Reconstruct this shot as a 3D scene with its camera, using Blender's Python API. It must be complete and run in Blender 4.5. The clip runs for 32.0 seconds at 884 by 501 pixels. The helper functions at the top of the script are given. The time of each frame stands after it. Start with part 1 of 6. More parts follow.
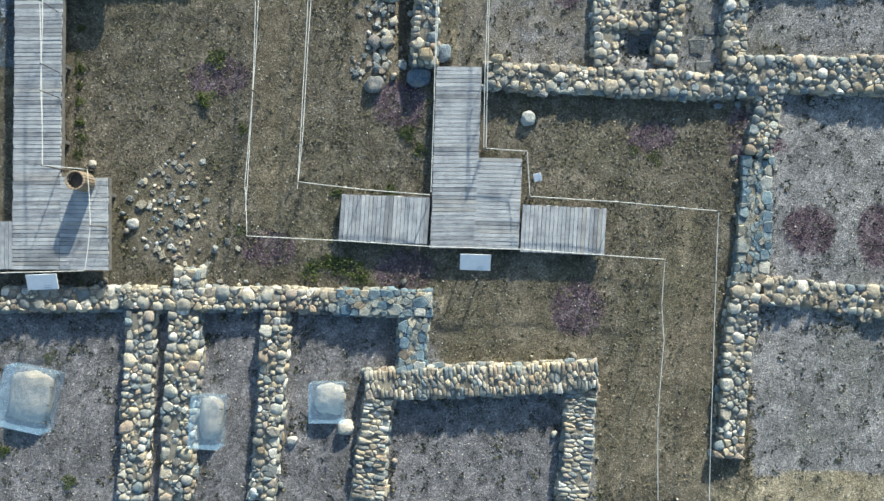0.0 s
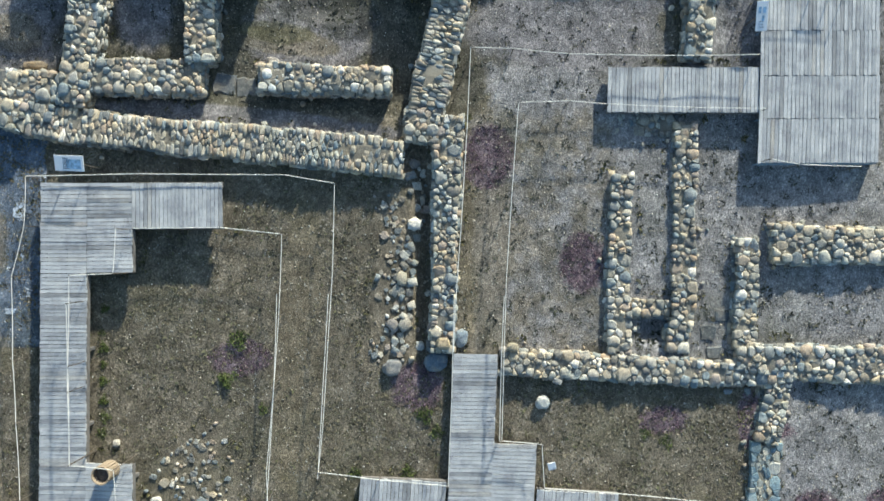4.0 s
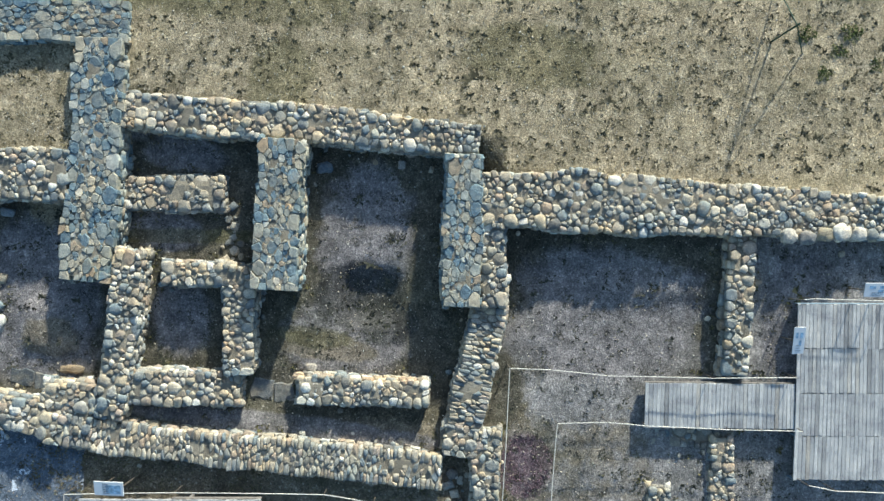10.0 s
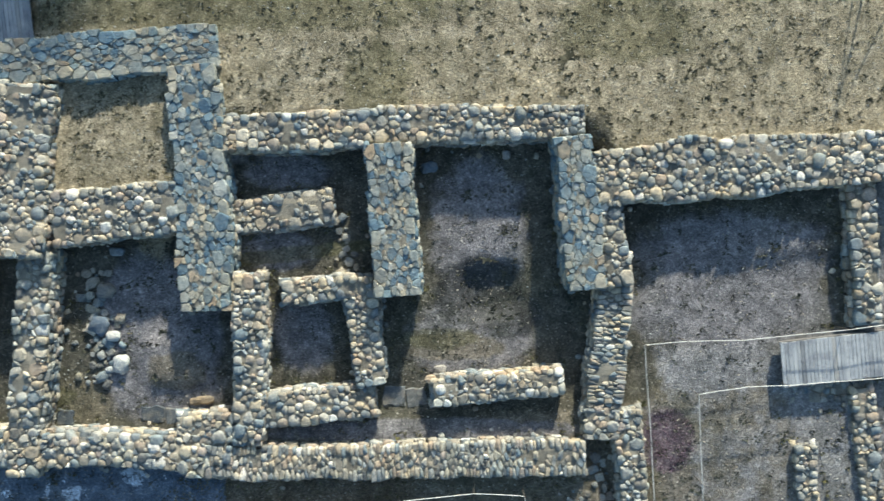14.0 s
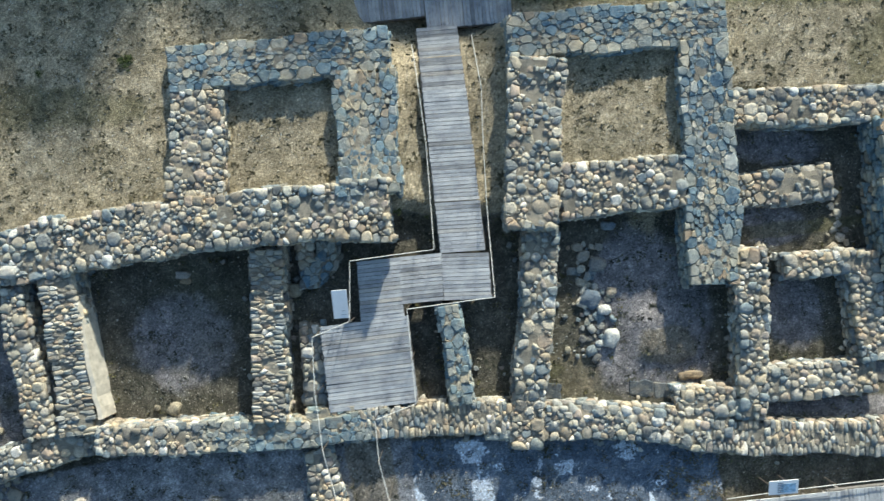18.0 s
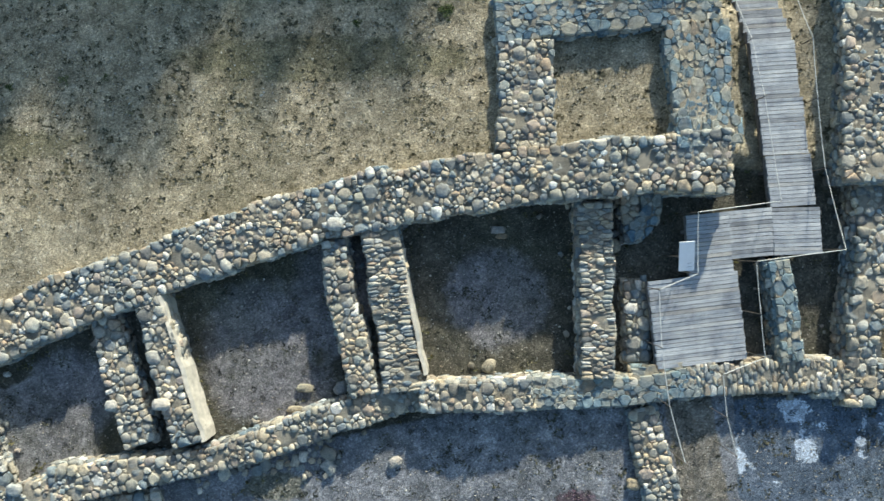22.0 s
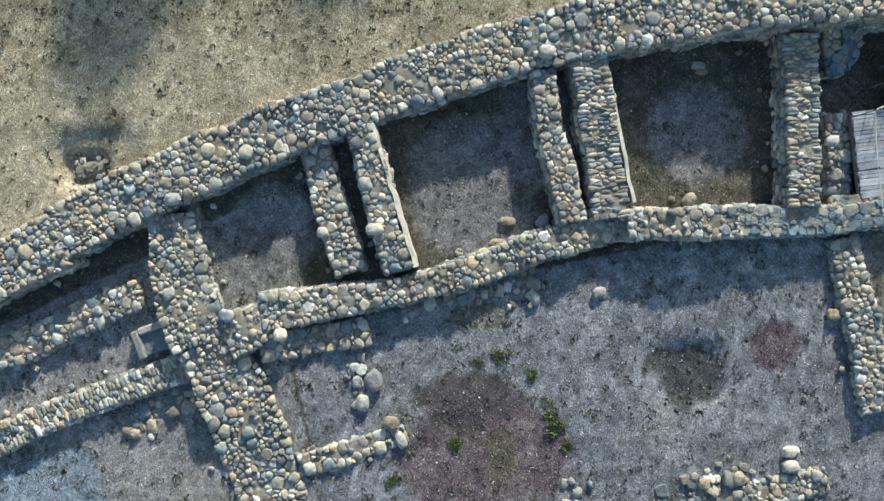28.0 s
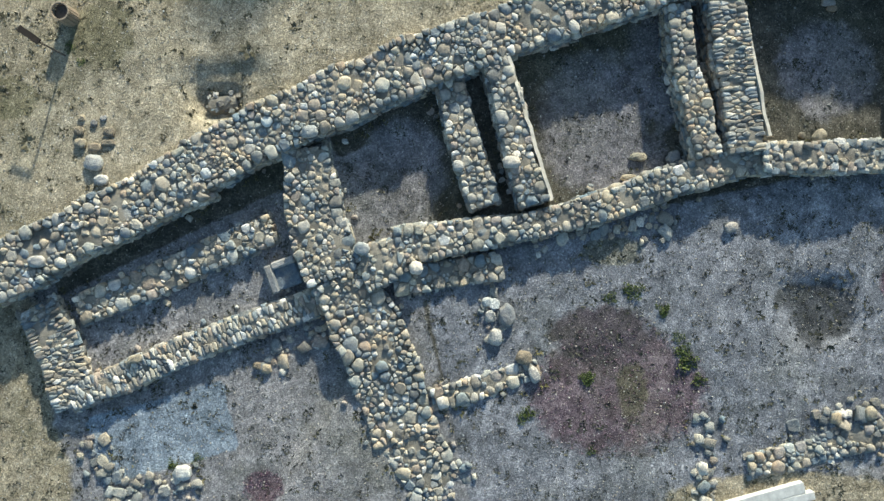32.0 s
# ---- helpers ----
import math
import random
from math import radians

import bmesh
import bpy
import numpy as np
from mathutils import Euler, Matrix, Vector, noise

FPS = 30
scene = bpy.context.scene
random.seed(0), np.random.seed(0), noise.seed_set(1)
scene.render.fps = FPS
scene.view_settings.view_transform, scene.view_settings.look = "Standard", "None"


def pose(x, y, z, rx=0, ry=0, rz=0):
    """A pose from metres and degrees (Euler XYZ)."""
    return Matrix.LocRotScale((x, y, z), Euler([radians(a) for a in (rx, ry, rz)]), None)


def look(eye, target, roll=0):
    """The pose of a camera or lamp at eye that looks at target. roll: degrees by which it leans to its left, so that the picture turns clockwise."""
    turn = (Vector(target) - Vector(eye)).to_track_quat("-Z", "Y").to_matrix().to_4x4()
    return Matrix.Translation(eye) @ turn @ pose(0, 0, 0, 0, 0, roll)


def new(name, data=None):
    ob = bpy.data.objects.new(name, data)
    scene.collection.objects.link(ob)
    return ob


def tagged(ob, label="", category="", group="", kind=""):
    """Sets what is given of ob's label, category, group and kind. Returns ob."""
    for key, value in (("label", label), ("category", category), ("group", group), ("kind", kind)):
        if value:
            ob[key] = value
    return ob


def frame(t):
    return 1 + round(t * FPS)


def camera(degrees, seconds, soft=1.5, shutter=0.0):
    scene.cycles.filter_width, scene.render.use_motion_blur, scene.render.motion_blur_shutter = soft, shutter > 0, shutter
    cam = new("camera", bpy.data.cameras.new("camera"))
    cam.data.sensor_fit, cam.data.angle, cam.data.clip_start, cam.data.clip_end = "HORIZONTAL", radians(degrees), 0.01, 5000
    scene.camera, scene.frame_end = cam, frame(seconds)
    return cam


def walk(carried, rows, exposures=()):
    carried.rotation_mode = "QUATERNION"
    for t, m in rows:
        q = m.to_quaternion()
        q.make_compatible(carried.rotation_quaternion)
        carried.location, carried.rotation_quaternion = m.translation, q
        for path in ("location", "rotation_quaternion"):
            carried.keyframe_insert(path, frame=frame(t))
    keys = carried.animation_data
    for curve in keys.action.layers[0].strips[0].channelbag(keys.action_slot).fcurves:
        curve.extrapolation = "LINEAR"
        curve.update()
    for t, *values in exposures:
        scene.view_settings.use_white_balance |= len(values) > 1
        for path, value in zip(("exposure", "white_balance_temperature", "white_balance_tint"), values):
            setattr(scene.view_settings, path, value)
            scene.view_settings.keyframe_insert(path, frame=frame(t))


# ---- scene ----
import itertools

cam = camera(70, 32.0, soft=1.5, shutter=0.4)
PATH = [
    (0.0, -0.003, 0.001, 19.589, 0.831, 0.626, -0.076),
    (0.5, -0.032, 0.341, 19.631, 0.703, 0.613, -0.070),
    (1.0, -0.039, 1.222, 19.674, 0.580, 0.609, -0.070),
    (1.5, -0.072, 2.423, 19.749, 0.462, 0.629, -0.059),
    (2.0, -0.124, 3.839, 19.820, 0.365, 0.645, -0.006),
    (2.5, -0.199, 5.336, 19.921, 0.281, 0.646, -0.022),
    (3.0, -0.304, 6.709, 20.022, 0.198, 0.598, 0.051),
    (3.5, -0.453, 8.039, 20.076, 0.113, 0.525, 0.122),
    (4.0, -0.596, 9.298, 20.120, 0.046, 0.461, 0.200),
    (4.5, -0.747, 10.467, 20.137, -0.012, 0.416, 0.180),
    (6.5, -1.337, 12.697, 20.141, 0.102, 0.292, 0.192),
    (7.0, -1.473, 13.373, 20.180, 0.178, 0.198, 0.253),
    (7.5, -1.594, 14.199, 20.243, 0.260, 0.123, 0.242),
    (8.0, -1.707, 15.204, 20.268, 0.328, 0.077, 0.302),
    (8.5, -1.772, 16.226, 20.279, 0.357, 0.063, 0.349),
    (9.0, -1.840, 17.349, 20.278, 0.314, 0.069, 0.404),
    (9.5, -1.907, 18.496, 20.255, 0.188, 0.085, 0.420),
    (10.0, -2.013, 19.334, 20.213, 0.003, 0.057, 0.443),
    (10.5, -2.146, 19.552, 20.162, -0.197, 0.014, 0.337),
    (11.0, -2.288, 19.629, 20.100, -0.379, -0.007, -2.252),
    (11.5, -2.558, 19.655, 20.043, -0.554, -0.014, -4.635),
    (12.0, -2.673, 19.636, 19.989, -0.676, 0.009, -5.213),
    (12.5, -2.719, 19.543, 19.941, -0.712, 0.065, -5.650),
    (13.0, -2.974, 19.429, 19.948, -0.702, 0.114, -5.938),
    (13.5, -3.978, 19.423, 19.985, -0.697, 0.136, -6.374),
    (14.0, -5.719, 19.547, 20.022, -0.722, 0.130, -6.658),
    (14.5, -7.990, 19.766, 20.079, -0.760, 0.138, -6.768),
    (15.0, -10.611, 20.061, 20.066, -0.808, 0.187, -6.898),
    (15.5, -13.009, 20.311, 20.084, -0.837, 0.251, -6.867),
    (17.5, -20.188, 20.438, 20.142, -0.305, 0.369, -6.339),
    (18.0, -21.670, 20.313, 20.137, -0.156, 0.272, -6.289),
    (18.5, -23.062, 20.188, 20.110, -0.060, 0.177, -6.298),
    (19.0, -24.412, 20.104, 20.035, 0.009, 0.142, -6.261),
    (19.5, -25.647, 20.033, 19.977, 0.070, 0.159, -6.210),
    (20.0, -26.916, 19.971, 19.907, 0.123, 0.175, -6.136),
    (20.5, -28.244, 19.926, 19.824, 0.129, 0.168, -6.139),
    (21.0, -29.533, 19.911, 19.771, 0.088, 0.119, -6.084),
    (21.5, -30.881, 19.918, 19.772, 0.030, 0.017, -6.015),
    (22.0, -32.192, 19.939, 19.782, -0.035, -0.098, -6.002),
    (22.5, -33.538, 19.950, 19.783, -0.090, -0.199, -6.021),
    (23.0, -34.803, 19.967, 19.780, -0.141, -0.301, -6.010),
    (23.5, -36.116, 19.996, 19.797, -0.186, -0.407, -5.962),
    (24.0, -37.490, 20.033, 19.819, -0.203, -0.508, -5.948),
    (24.5, -38.660, 20.051, 19.814, -0.186, -0.586, -5.886),
    (26.5, -39.346, 18.606, 19.994, -0.009, -0.196, -5.936),
    (27.0, -39.352, 17.578, 19.992, 0.024, -0.159, -5.898),
    (27.5, -39.334, 16.415, 20.027, 0.062, -0.146, -5.862),
    (28.0, -39.263, 15.224, 20.029, 0.100, -0.140, -5.837),
    (28.5, -39.226, 14.396, 20.038, 0.133, -0.141, -5.892),
    (29.0, -39.492, 13.875, 20.024, 0.147, -0.164, -5.848),
    (29.5, -40.060, 13.573, 19.997, 0.144, -0.197, -5.825),
    (30.0, -40.779, 13.439, 20.013, 0.116, -0.215, -5.828),
    (30.5, -41.666, 13.412, 20.031, 0.090, -0.228, -5.818),
    (31.0, -42.645, 13.479, 20.039, 0.100, -0.251, -5.830),
    (31.5, -43.515, 13.555, 20.039, 0.137, -0.274, -5.802),
    (32.0, -43.773, 13.541, 20.033, 0.187, -0.283, -5.759),
]
walk(cam, [(t, pose(x, y, z, rx, ry, rz)) for t, x, y, z, rx, ry, rz in PATH], exposures=[(0, 0.86, 5800, 1), (8, 0.86, 5800, 1), (12, 0.8, 5800, 1), (32, 0.81, 5800, 1)])

# ---- world and sun ----
SUN_EL, SUN_AZ = 16.0, 20.0  # degrees above the horizon; east of the plan's +y
sky = bpy.data.worlds.new("sky")
scene.world = sky
sky.use_nodes = True
tex = sky.node_tree.nodes.new("ShaderNodeTexSky")
tex.sky_type, tex.sun_disc = "NISHITA", False
tex.sun_elevation, tex.sun_rotation = radians(SUN_EL), radians(SUN_AZ)
bg = sky.node_tree.nodes["Background"]
bg.inputs["Strength"].default_value = 0.112
sky.node_tree.links.new(tex.outputs["Color"], bg.inputs["Color"])
lamp = bpy.data.lights.new("sun", "SUN")
lamp.energy, lamp.angle, lamp.color = 5.0, radians(1.5), (1.0, 0.88, 0.72)
sun = new("sun", lamp)
a, e = radians(SUN_AZ), radians(SUN_EL)
sun.matrix_world = look((40 * math.sin(a) * math.cos(e), 40 * math.cos(a) * math.cos(e), 40 * math.sin(e)), (0, 0, 0))


# ---- materials ----
def material(name, rough=0.9):
    m = bpy.data.materials.new(name)
    m.use_nodes = True
    t = m.node_tree
    b = t.nodes["Principled BSDF"]
    b.inputs["Roughness"].default_value = rough
    b.inputs["Specular IOR Level"].default_value = 0.25
    return m, t, b


def node(t, kind, **values):
    n = t.nodes.new("ShaderNode" + kind)
    for key, value in values.items():
        n.inputs[key.replace("_", " ")].default_value = value
    return n


def ramp(t, fac, *stops):
    n = t.nodes.new("ShaderNodeValToRGB")
    r = n.color_ramp
    while len(r.elements) < len(stops):
        r.elements.new(0.5)
    for el, (p, c) in zip(r.elements, stops):
        el.position, el.color = p, (*c, 1)
    t.links.new(fac, n.inputs["Fac"])
    return n.outputs["Color"]


def mix(t, fac, one, two, how="MIX"):
    n = t.nodes.new("ShaderNodeMix")
    n.data_type, n.blend_type = "RGBA", how
    for sock, v in ((n.inputs[0], fac), (n.inputs[6], one), (n.inputs[7], two)):
        if isinstance(v, bpy.types.NodeSocket):
            t.links.new(v, sock)
        elif isinstance(v, tuple):
            sock.default_value = (*v, 1)
        else:
            sock.default_value = v
    return n.outputs[2]


def calc(t, how, one, two=0.0):
    n = t.nodes.new("ShaderNodeMath")
    n.operation = how
    for sock, v in zip(n.inputs, (one, two)):
        if isinstance(v, bpy.types.NodeSocket):
            t.links.new(v, sock)
        else:
            sock.default_value = v
    return n.outputs[0]


def fractal(t, scale, detail=4, rough=0.6, coord="Object"):
    c = t.nodes.new("ShaderNodeTexCoord")
    n = node(t, "TexNoise", Scale=scale, Detail=detail, Roughness=rough)
    t.links.new(c.outputs[coord], n.inputs["Vector"])
    return n.outputs["Fac"]


def bump(t, b, height, strength=0.5, dist=0.02):
    n = node(t, "Bump", Strength=strength, Distance=dist)
    t.links.new(height, n.inputs["Height"])
    t.links.new(n.outputs["Normal"], b.inputs["Normal"])


STONE_STOPS = ((0.0, (0.17, 0.172, 0.168)), (0.07, (0.37, 0.35, 0.305)), (0.17, (0.22, 0.25, 0.27)), (0.25, (0.46, 0.41, 0.325)), (0.33, (0.31, 0.28, 0.23)), (0.41, (0.52, 0.49, 0.415)),
               (0.49, (0.25, 0.265, 0.262)), (0.57, (0.42, 0.41, 0.375)), (0.65, (0.38, 0.315, 0.25)), (0.72, (0.58, 0.555, 0.485)), (0.78, (0.23, 0.275, 0.3)), (0.84, (0.4, 0.345, 0.3)), (0.88, (0.7, 0.68, 0.63)), (0.94, (0.47, 0.42, 0.325)), (1.0, (0.35, 0.36, 0.335)))
SLATE_STOPS = ((0.0, (0.14, 0.205, 0.255)), (0.14, (0.3, 0.325, 0.315)), (0.28, (0.185, 0.26, 0.315)), (0.4, (0.38, 0.37, 0.32)), (0.52, (0.23, 0.305, 0.345)), (0.63, (0.34, 0.355, 0.33)),
               (0.73, (0.46, 0.425, 0.345)), (0.82, (0.2, 0.245, 0.265)), (0.9, (0.35, 0.29, 0.22)), (0.95, (0.54, 0.53, 0.48)), (1.0, (0.25, 0.34, 0.41)))


def stone_material(name, single, stops=STONE_STOPS):
    m, t, b = material(name, 0.85)
    if single:
        rnd = t.nodes.new("ShaderNodeObjectInfo").outputs["Random"]
    else:
        rnd = t.nodes.new("ShaderNodeNewGeometry").outputs["Random Per Island"]
    base = ramp(t, rnd, *stops)
    base.node.color_ramp.interpolation = "CONSTANT"
    # every stone takes its grain from another spot
    own = t.nodes.new("ShaderNodeVectorMath")
    own.operation = "ADD"
    t.links.new(t.nodes.new("ShaderNodeTexCoord").outputs["Object"], own.inputs[0])
    t.links.new(calc(t, "MULTIPLY", rnd, 83.0), own.inputs[1])

    def grainy(scale, detail, rough):
        n = node(t, "TexNoise", Scale=scale, Detail=detail, Roughness=rough)
        t.links.new(own.outputs[0], n.inputs["Vector"])
        return n.outputs["Fac"]

    veins = grainy(4.5, 5, 0.7)
    col = mix(t, 0.9, base, ramp(t, veins, (0.3, (0.52, 0.56, 0.6)), (0.5, (0.94, 0.94, 0.93)), (0.7, (1.36, 1.32, 1.23))), "MULTIPLY")
    stain = ramp(t, grainy(2.3, 4, 0.6), (0.5, (0, 0, 0)), (0.7, (1, 1, 1)))
    col = mix(t, calc(t, "MULTIPLY", stain, 0.4), col, (0.36, 0.31, 0.23))
    region = node(t, "TexNoise", Scale=0.75, Detail=3.0, Roughness=0.6)
    t.links.new(t.nodes.new("ShaderNodeNewGeometry").outputs["Position"], region.inputs["Vector"])
    col = mix(t, 0.9, col, ramp(t, region.outputs["Fac"], (0.34, (0.8, 0.88, 0.93)), (0.5, (1.02, 1.0, 0.97)), (0.66, (1.22, 1.1, 0.93))), "MULTIPLY")
    lichen = ramp(t, grainy(11.0, 3, 0.5), (0.58, (0, 0, 0)), (0.66, (1, 1, 1)))
    col = mix(t, calc(t, "MULTIPLY", lichen, 0.3), col, (0.45, 0.44, 0.36))
    grain = grainy(38.0, 3, 0.6)
    col = mix(t, 0.75, col, ramp(t, grain, (0.3, (0.5, 0.5, 0.5)), (0.7, (1.35, 1.35, 1.35))), "MULTIPLY")
    t.links.new(col, b.inputs["Base Color"])
    bump(t, b, calc(t, "ADD", veins, calc(t, "MULTIPLY", grain, 0.3)), 0.9, 0.045)
    return m


M_STONE = stone_material("stone", True)
M_RUBBLE = stone_material("rubble", False)
M_SLATE = stone_material("slate", True, SLATE_STOPS)
M_CHIP = stone_material("stone_chips", False, ((0.0, (0.34, 0.31, 0.26)), (0.35, (0.44, 0.42, 0.37)), (0.6, (0.28, 0.27, 0.25)), (0.85, (0.6, 0.58, 0.53)), (1.0, (0.4, 0.36, 0.29))))
M_SLATES = stone_material("slate_rubble", False, SLATE_STOPS)
TONES = {"beige": ((0.34, 0.3, 0.25), (0.46, 0.41, 0.345)), "paver": ((0.09, 0.105, 0.122), (0.15, 0.165, 0.178)), "white": ((0.52, 0.5, 0.46), (0.66, 0.64, 0.59)), "tan": ((0.29, 0.235, 0.165), (0.43, 0.365, 0.26)), "blue": ((0.15, 0.19, 0.24), (0.25, 0.3, 0.35)), "grey": ((0.24, 0.245, 0.25), (0.38, 0.37, 0.36))}
M_TONE = {k: stone_material("boulder_" + k, True, ((0.0, a_), (0.5, b_), (1.0, tuple((p + q) / 2 for p, q in zip(a_, b_))))) for k, (a_, b_) in TONES.items()}


def earth_material(name, dark, light, scale=1.0):
    m, t, b = material(name, 0.95)
    big, fine = fractal(t, 0.7 * scale, 4), fractal(t, 14 * scale, 5, 0.7)
    col = ramp(t, calc(t, "ADD", calc(t, "MULTIPLY", big, 0.5), calc(t, "MULTIPLY", fine, 0.5)), (0.35, dark), (0.65, light))
    t.links.new(col, b.inputs["Base Color"])
    bump(t, b, fine, 0.8, 0.03)
    return m


M_MORTAR = earth_material("mortar", (0.12, 0.108, 0.082), (0.37, 0.335, 0.265), 2.6)


def plain(name, color, rough=0.7, vary=0.25, scale=6.0, metal=0.0):
    m, t, b = material(name, rough)
    f = fractal(t, scale, 4)
    dark = tuple(c * (1 - vary) for c in color)
    lite = tuple(min(1.0, c * (1 + vary)) for c in color)
    t.links.new(ramp(t, f, (0.3, dark), (0.7, lite)), b.inputs["Base Color"])
    b.inputs["Metallic"].default_value = metal
    bump(t, b, f, 0.2, 0.005)
    return m


def wood_material():
    m, t, b = material("weathered_wood", 0.8)
    info = t.nodes.new("ShaderNodeObjectInfo").outputs["Random"]
    c = t.nodes.new("ShaderNodeTexCoord")
    mp = node(t, "Mapping", Scale=(4.5, 14.0, 4.0))
    shift = t.nodes.new("ShaderNodeCombineXYZ")
    t.links.new(calc(t, "MULTIPLY", info, 37.0), shift.inputs[0])
    t.links.new(calc(t, "MULTIPLY", info, 91.0), shift.inputs[1])
    t.links.new(c.outputs["Object"], mp.inputs["Vector"])
    t.links.new(shift.outputs[0], mp.inputs["Location"])
    g = node(t, "TexNoise", Scale=1.0, Detail=6.0, Roughness=0.65)
    t.links.new(mp.outputs[0], g.inputs["Vector"])
    base = ramp(t, info, (0.0, (0.24, 0.245, 0.25)), (0.12, (0.33, 0.34, 0.35)), (0.5, (0.4, 0.41, 0.42)), (0.88, (0.46, 0.47, 0.475)), (1.0, (0.35, 0.335, 0.31)))
    streak = ramp(t, g.outputs["Fac"], (0.3, (0.3, 0.3, 0.31)), (0.45, (0.88, 0.88, 0.88)), (0.68, (1.4, 1.41, 1.43)))
    col = mix(t, 0.85, base, streak, "MULTIPLY")
    # weather stains that run over several boards
    stain = node(t, "TexNoise", Scale=1.7, Detail=5.0, Roughness=0.7)
    t.links.new(t.nodes.new("ShaderNodeNewGeometry").outputs["Position"], stain.inputs["Vector"])
    col = mix(t, 0.9, col, ramp(t, stain.outputs["Fac"], (0.32, (0.62, 0.63, 0.66)), (0.5, (1.0, 1.0, 1.0)), (0.68, (1.25, 1.23, 1.18))), "MULTIPLY")
    t.links.new(col, b.inputs["Base Color"])
    bump(t, b, g.outputs["Fac"], 0.4, 0.01)
    return m


M_WOOD = wood_material()
M_BEAM = plain("beam_wood", (0.16, 0.15, 0.14), 0.85)
M_SKIRT = plain("skirt_board", (0.2, 0.27, 0.34), 0.7, 0.2, 8)
M_ROPE = plain("white_rope", (0.66, 0.65, 0.6), 0.8, 0.15, 30)
M_POST = plain("iron_post", (0.1, 0.085, 0.07), 0.6, 0.4, 20)
M_PALE = plain("weathered_white", (0.56, 0.55, 0.5), 0.8, 0.2, 5)
M_BOARD = plain("dark_board", (0.022, 0.018, 0.015), 0.95, 0.3, 9)
M_SIGN = plain("sign_panel", (0.78, 0.79, 0.8), 0.35, 0.04)
M_PLASTER = plain("lime_plaster", (0.5, 0.46, 0.38), 0.9, 0.25, 4)


def ground_material():
    m, t, b = material("ground", 0.97)

    def weight(name):
        n = t.nodes.new("ShaderNodeAttribute")
        n.attribute_name = name
        return n.outputs["Fac"]

    edge = fractal(t, 1.6, 5, 0.65)
    big, mid, fine = fractal(t, 0.22, 5), fractal(t, 2.2, 5, 0.65), fractal(t, 16, 4, 0.7)

    def edged(name):
        w = calc(t, "ADD", weight(name), calc(t, "MULTIPLY", calc(t, "SUBTRACT", edge, 0.5), 0.9))
        return ramp(t, w, (0.4, (0, 0, 0)), (0.62, (1, 1, 1)))

    def soil(dark, mids, light):
        f = calc(t, "ADD", calc(t, "MULTIPLY", mid, 0.5), calc(t, "MULTIPLY", fine, 0.5))
        return ramp(t, f, (0.34, dark), (0.5, mids), (0.66, light))

    col = straw = soil((0.175, 0.146, 0.093), (0.35, 0.298, 0.2), (0.54, 0.472, 0.345))
    brown = soil((0.082, 0.07, 0.05), (0.17, 0.147, 0.108), (0.29, 0.257, 0.2))
    gravel = soil((0.14, 0.135, 0.13), (0.26, 0.251, 0.246), (0.42, 0.407, 0.397))
    # dark floor soil, deepened to take in part of the rooms' shade
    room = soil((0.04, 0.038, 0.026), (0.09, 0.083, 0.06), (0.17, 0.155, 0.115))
    island = soil((0.1, 0.095, 0.096), (0.205, 0.195, 0.198), (0.36, 0.342, 0.34))
    purple = soil((0.07, 0.051, 0.058), (0.145, 0.11, 0.122), (0.28, 0.23, 0.24))
    blue = soil((0.07, 0.095, 0.13), (0.125, 0.155, 0.2), (0.22, 0.25, 0.295))
    # "dark" mostly stands for the shade inside pits
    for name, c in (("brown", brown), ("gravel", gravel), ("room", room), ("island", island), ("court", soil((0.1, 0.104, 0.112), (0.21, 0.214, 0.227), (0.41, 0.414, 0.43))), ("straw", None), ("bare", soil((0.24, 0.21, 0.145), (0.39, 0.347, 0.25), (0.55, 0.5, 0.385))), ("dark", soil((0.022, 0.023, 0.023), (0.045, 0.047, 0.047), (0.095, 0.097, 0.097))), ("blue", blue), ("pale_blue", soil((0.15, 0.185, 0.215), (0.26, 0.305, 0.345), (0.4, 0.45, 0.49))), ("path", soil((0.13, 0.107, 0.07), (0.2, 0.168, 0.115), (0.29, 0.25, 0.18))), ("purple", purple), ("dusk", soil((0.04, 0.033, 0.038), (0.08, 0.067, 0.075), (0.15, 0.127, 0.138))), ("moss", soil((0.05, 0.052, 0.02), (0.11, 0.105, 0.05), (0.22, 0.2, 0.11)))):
        if name == "blue":
            # bare patches of pale sheeting under the gravel
            rag = fractal(t, 1.3, 6, 0.72)
            c = mix(t, ramp(t, calc(t, "ADD", rag, calc(t, "MULTIPLY", weight("sheet"), 0.17)), (0.622, (0, 0, 0)), (0.638, (1, 1, 1))), c, (0.6, 0.66, 0.74))
        how = edged(name)
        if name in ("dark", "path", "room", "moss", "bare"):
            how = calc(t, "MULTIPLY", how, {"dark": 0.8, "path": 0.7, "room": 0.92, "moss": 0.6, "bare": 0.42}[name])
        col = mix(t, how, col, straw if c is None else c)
    moss = calc(t, "MULTIPLY", ramp(t, calc(t, "ADD", calc(t, "MULTIPLY", big, 0.7), calc(t, "MULTIPLY", edge, 0.3)), (0.5, (0, 0, 0)), (0.64, (1, 1, 1))), 0.3)
    col = mix(t, moss, col, (0.1, 0.105, 0.05))
    pebble = node(t, "TexVoronoi", Scale=31.0, Randomness=1.0)
    c = t.nodes.new("ShaderNodeTexCoord")
    t.links.new(c.outputs["Object"], pebble.inputs["Vector"])
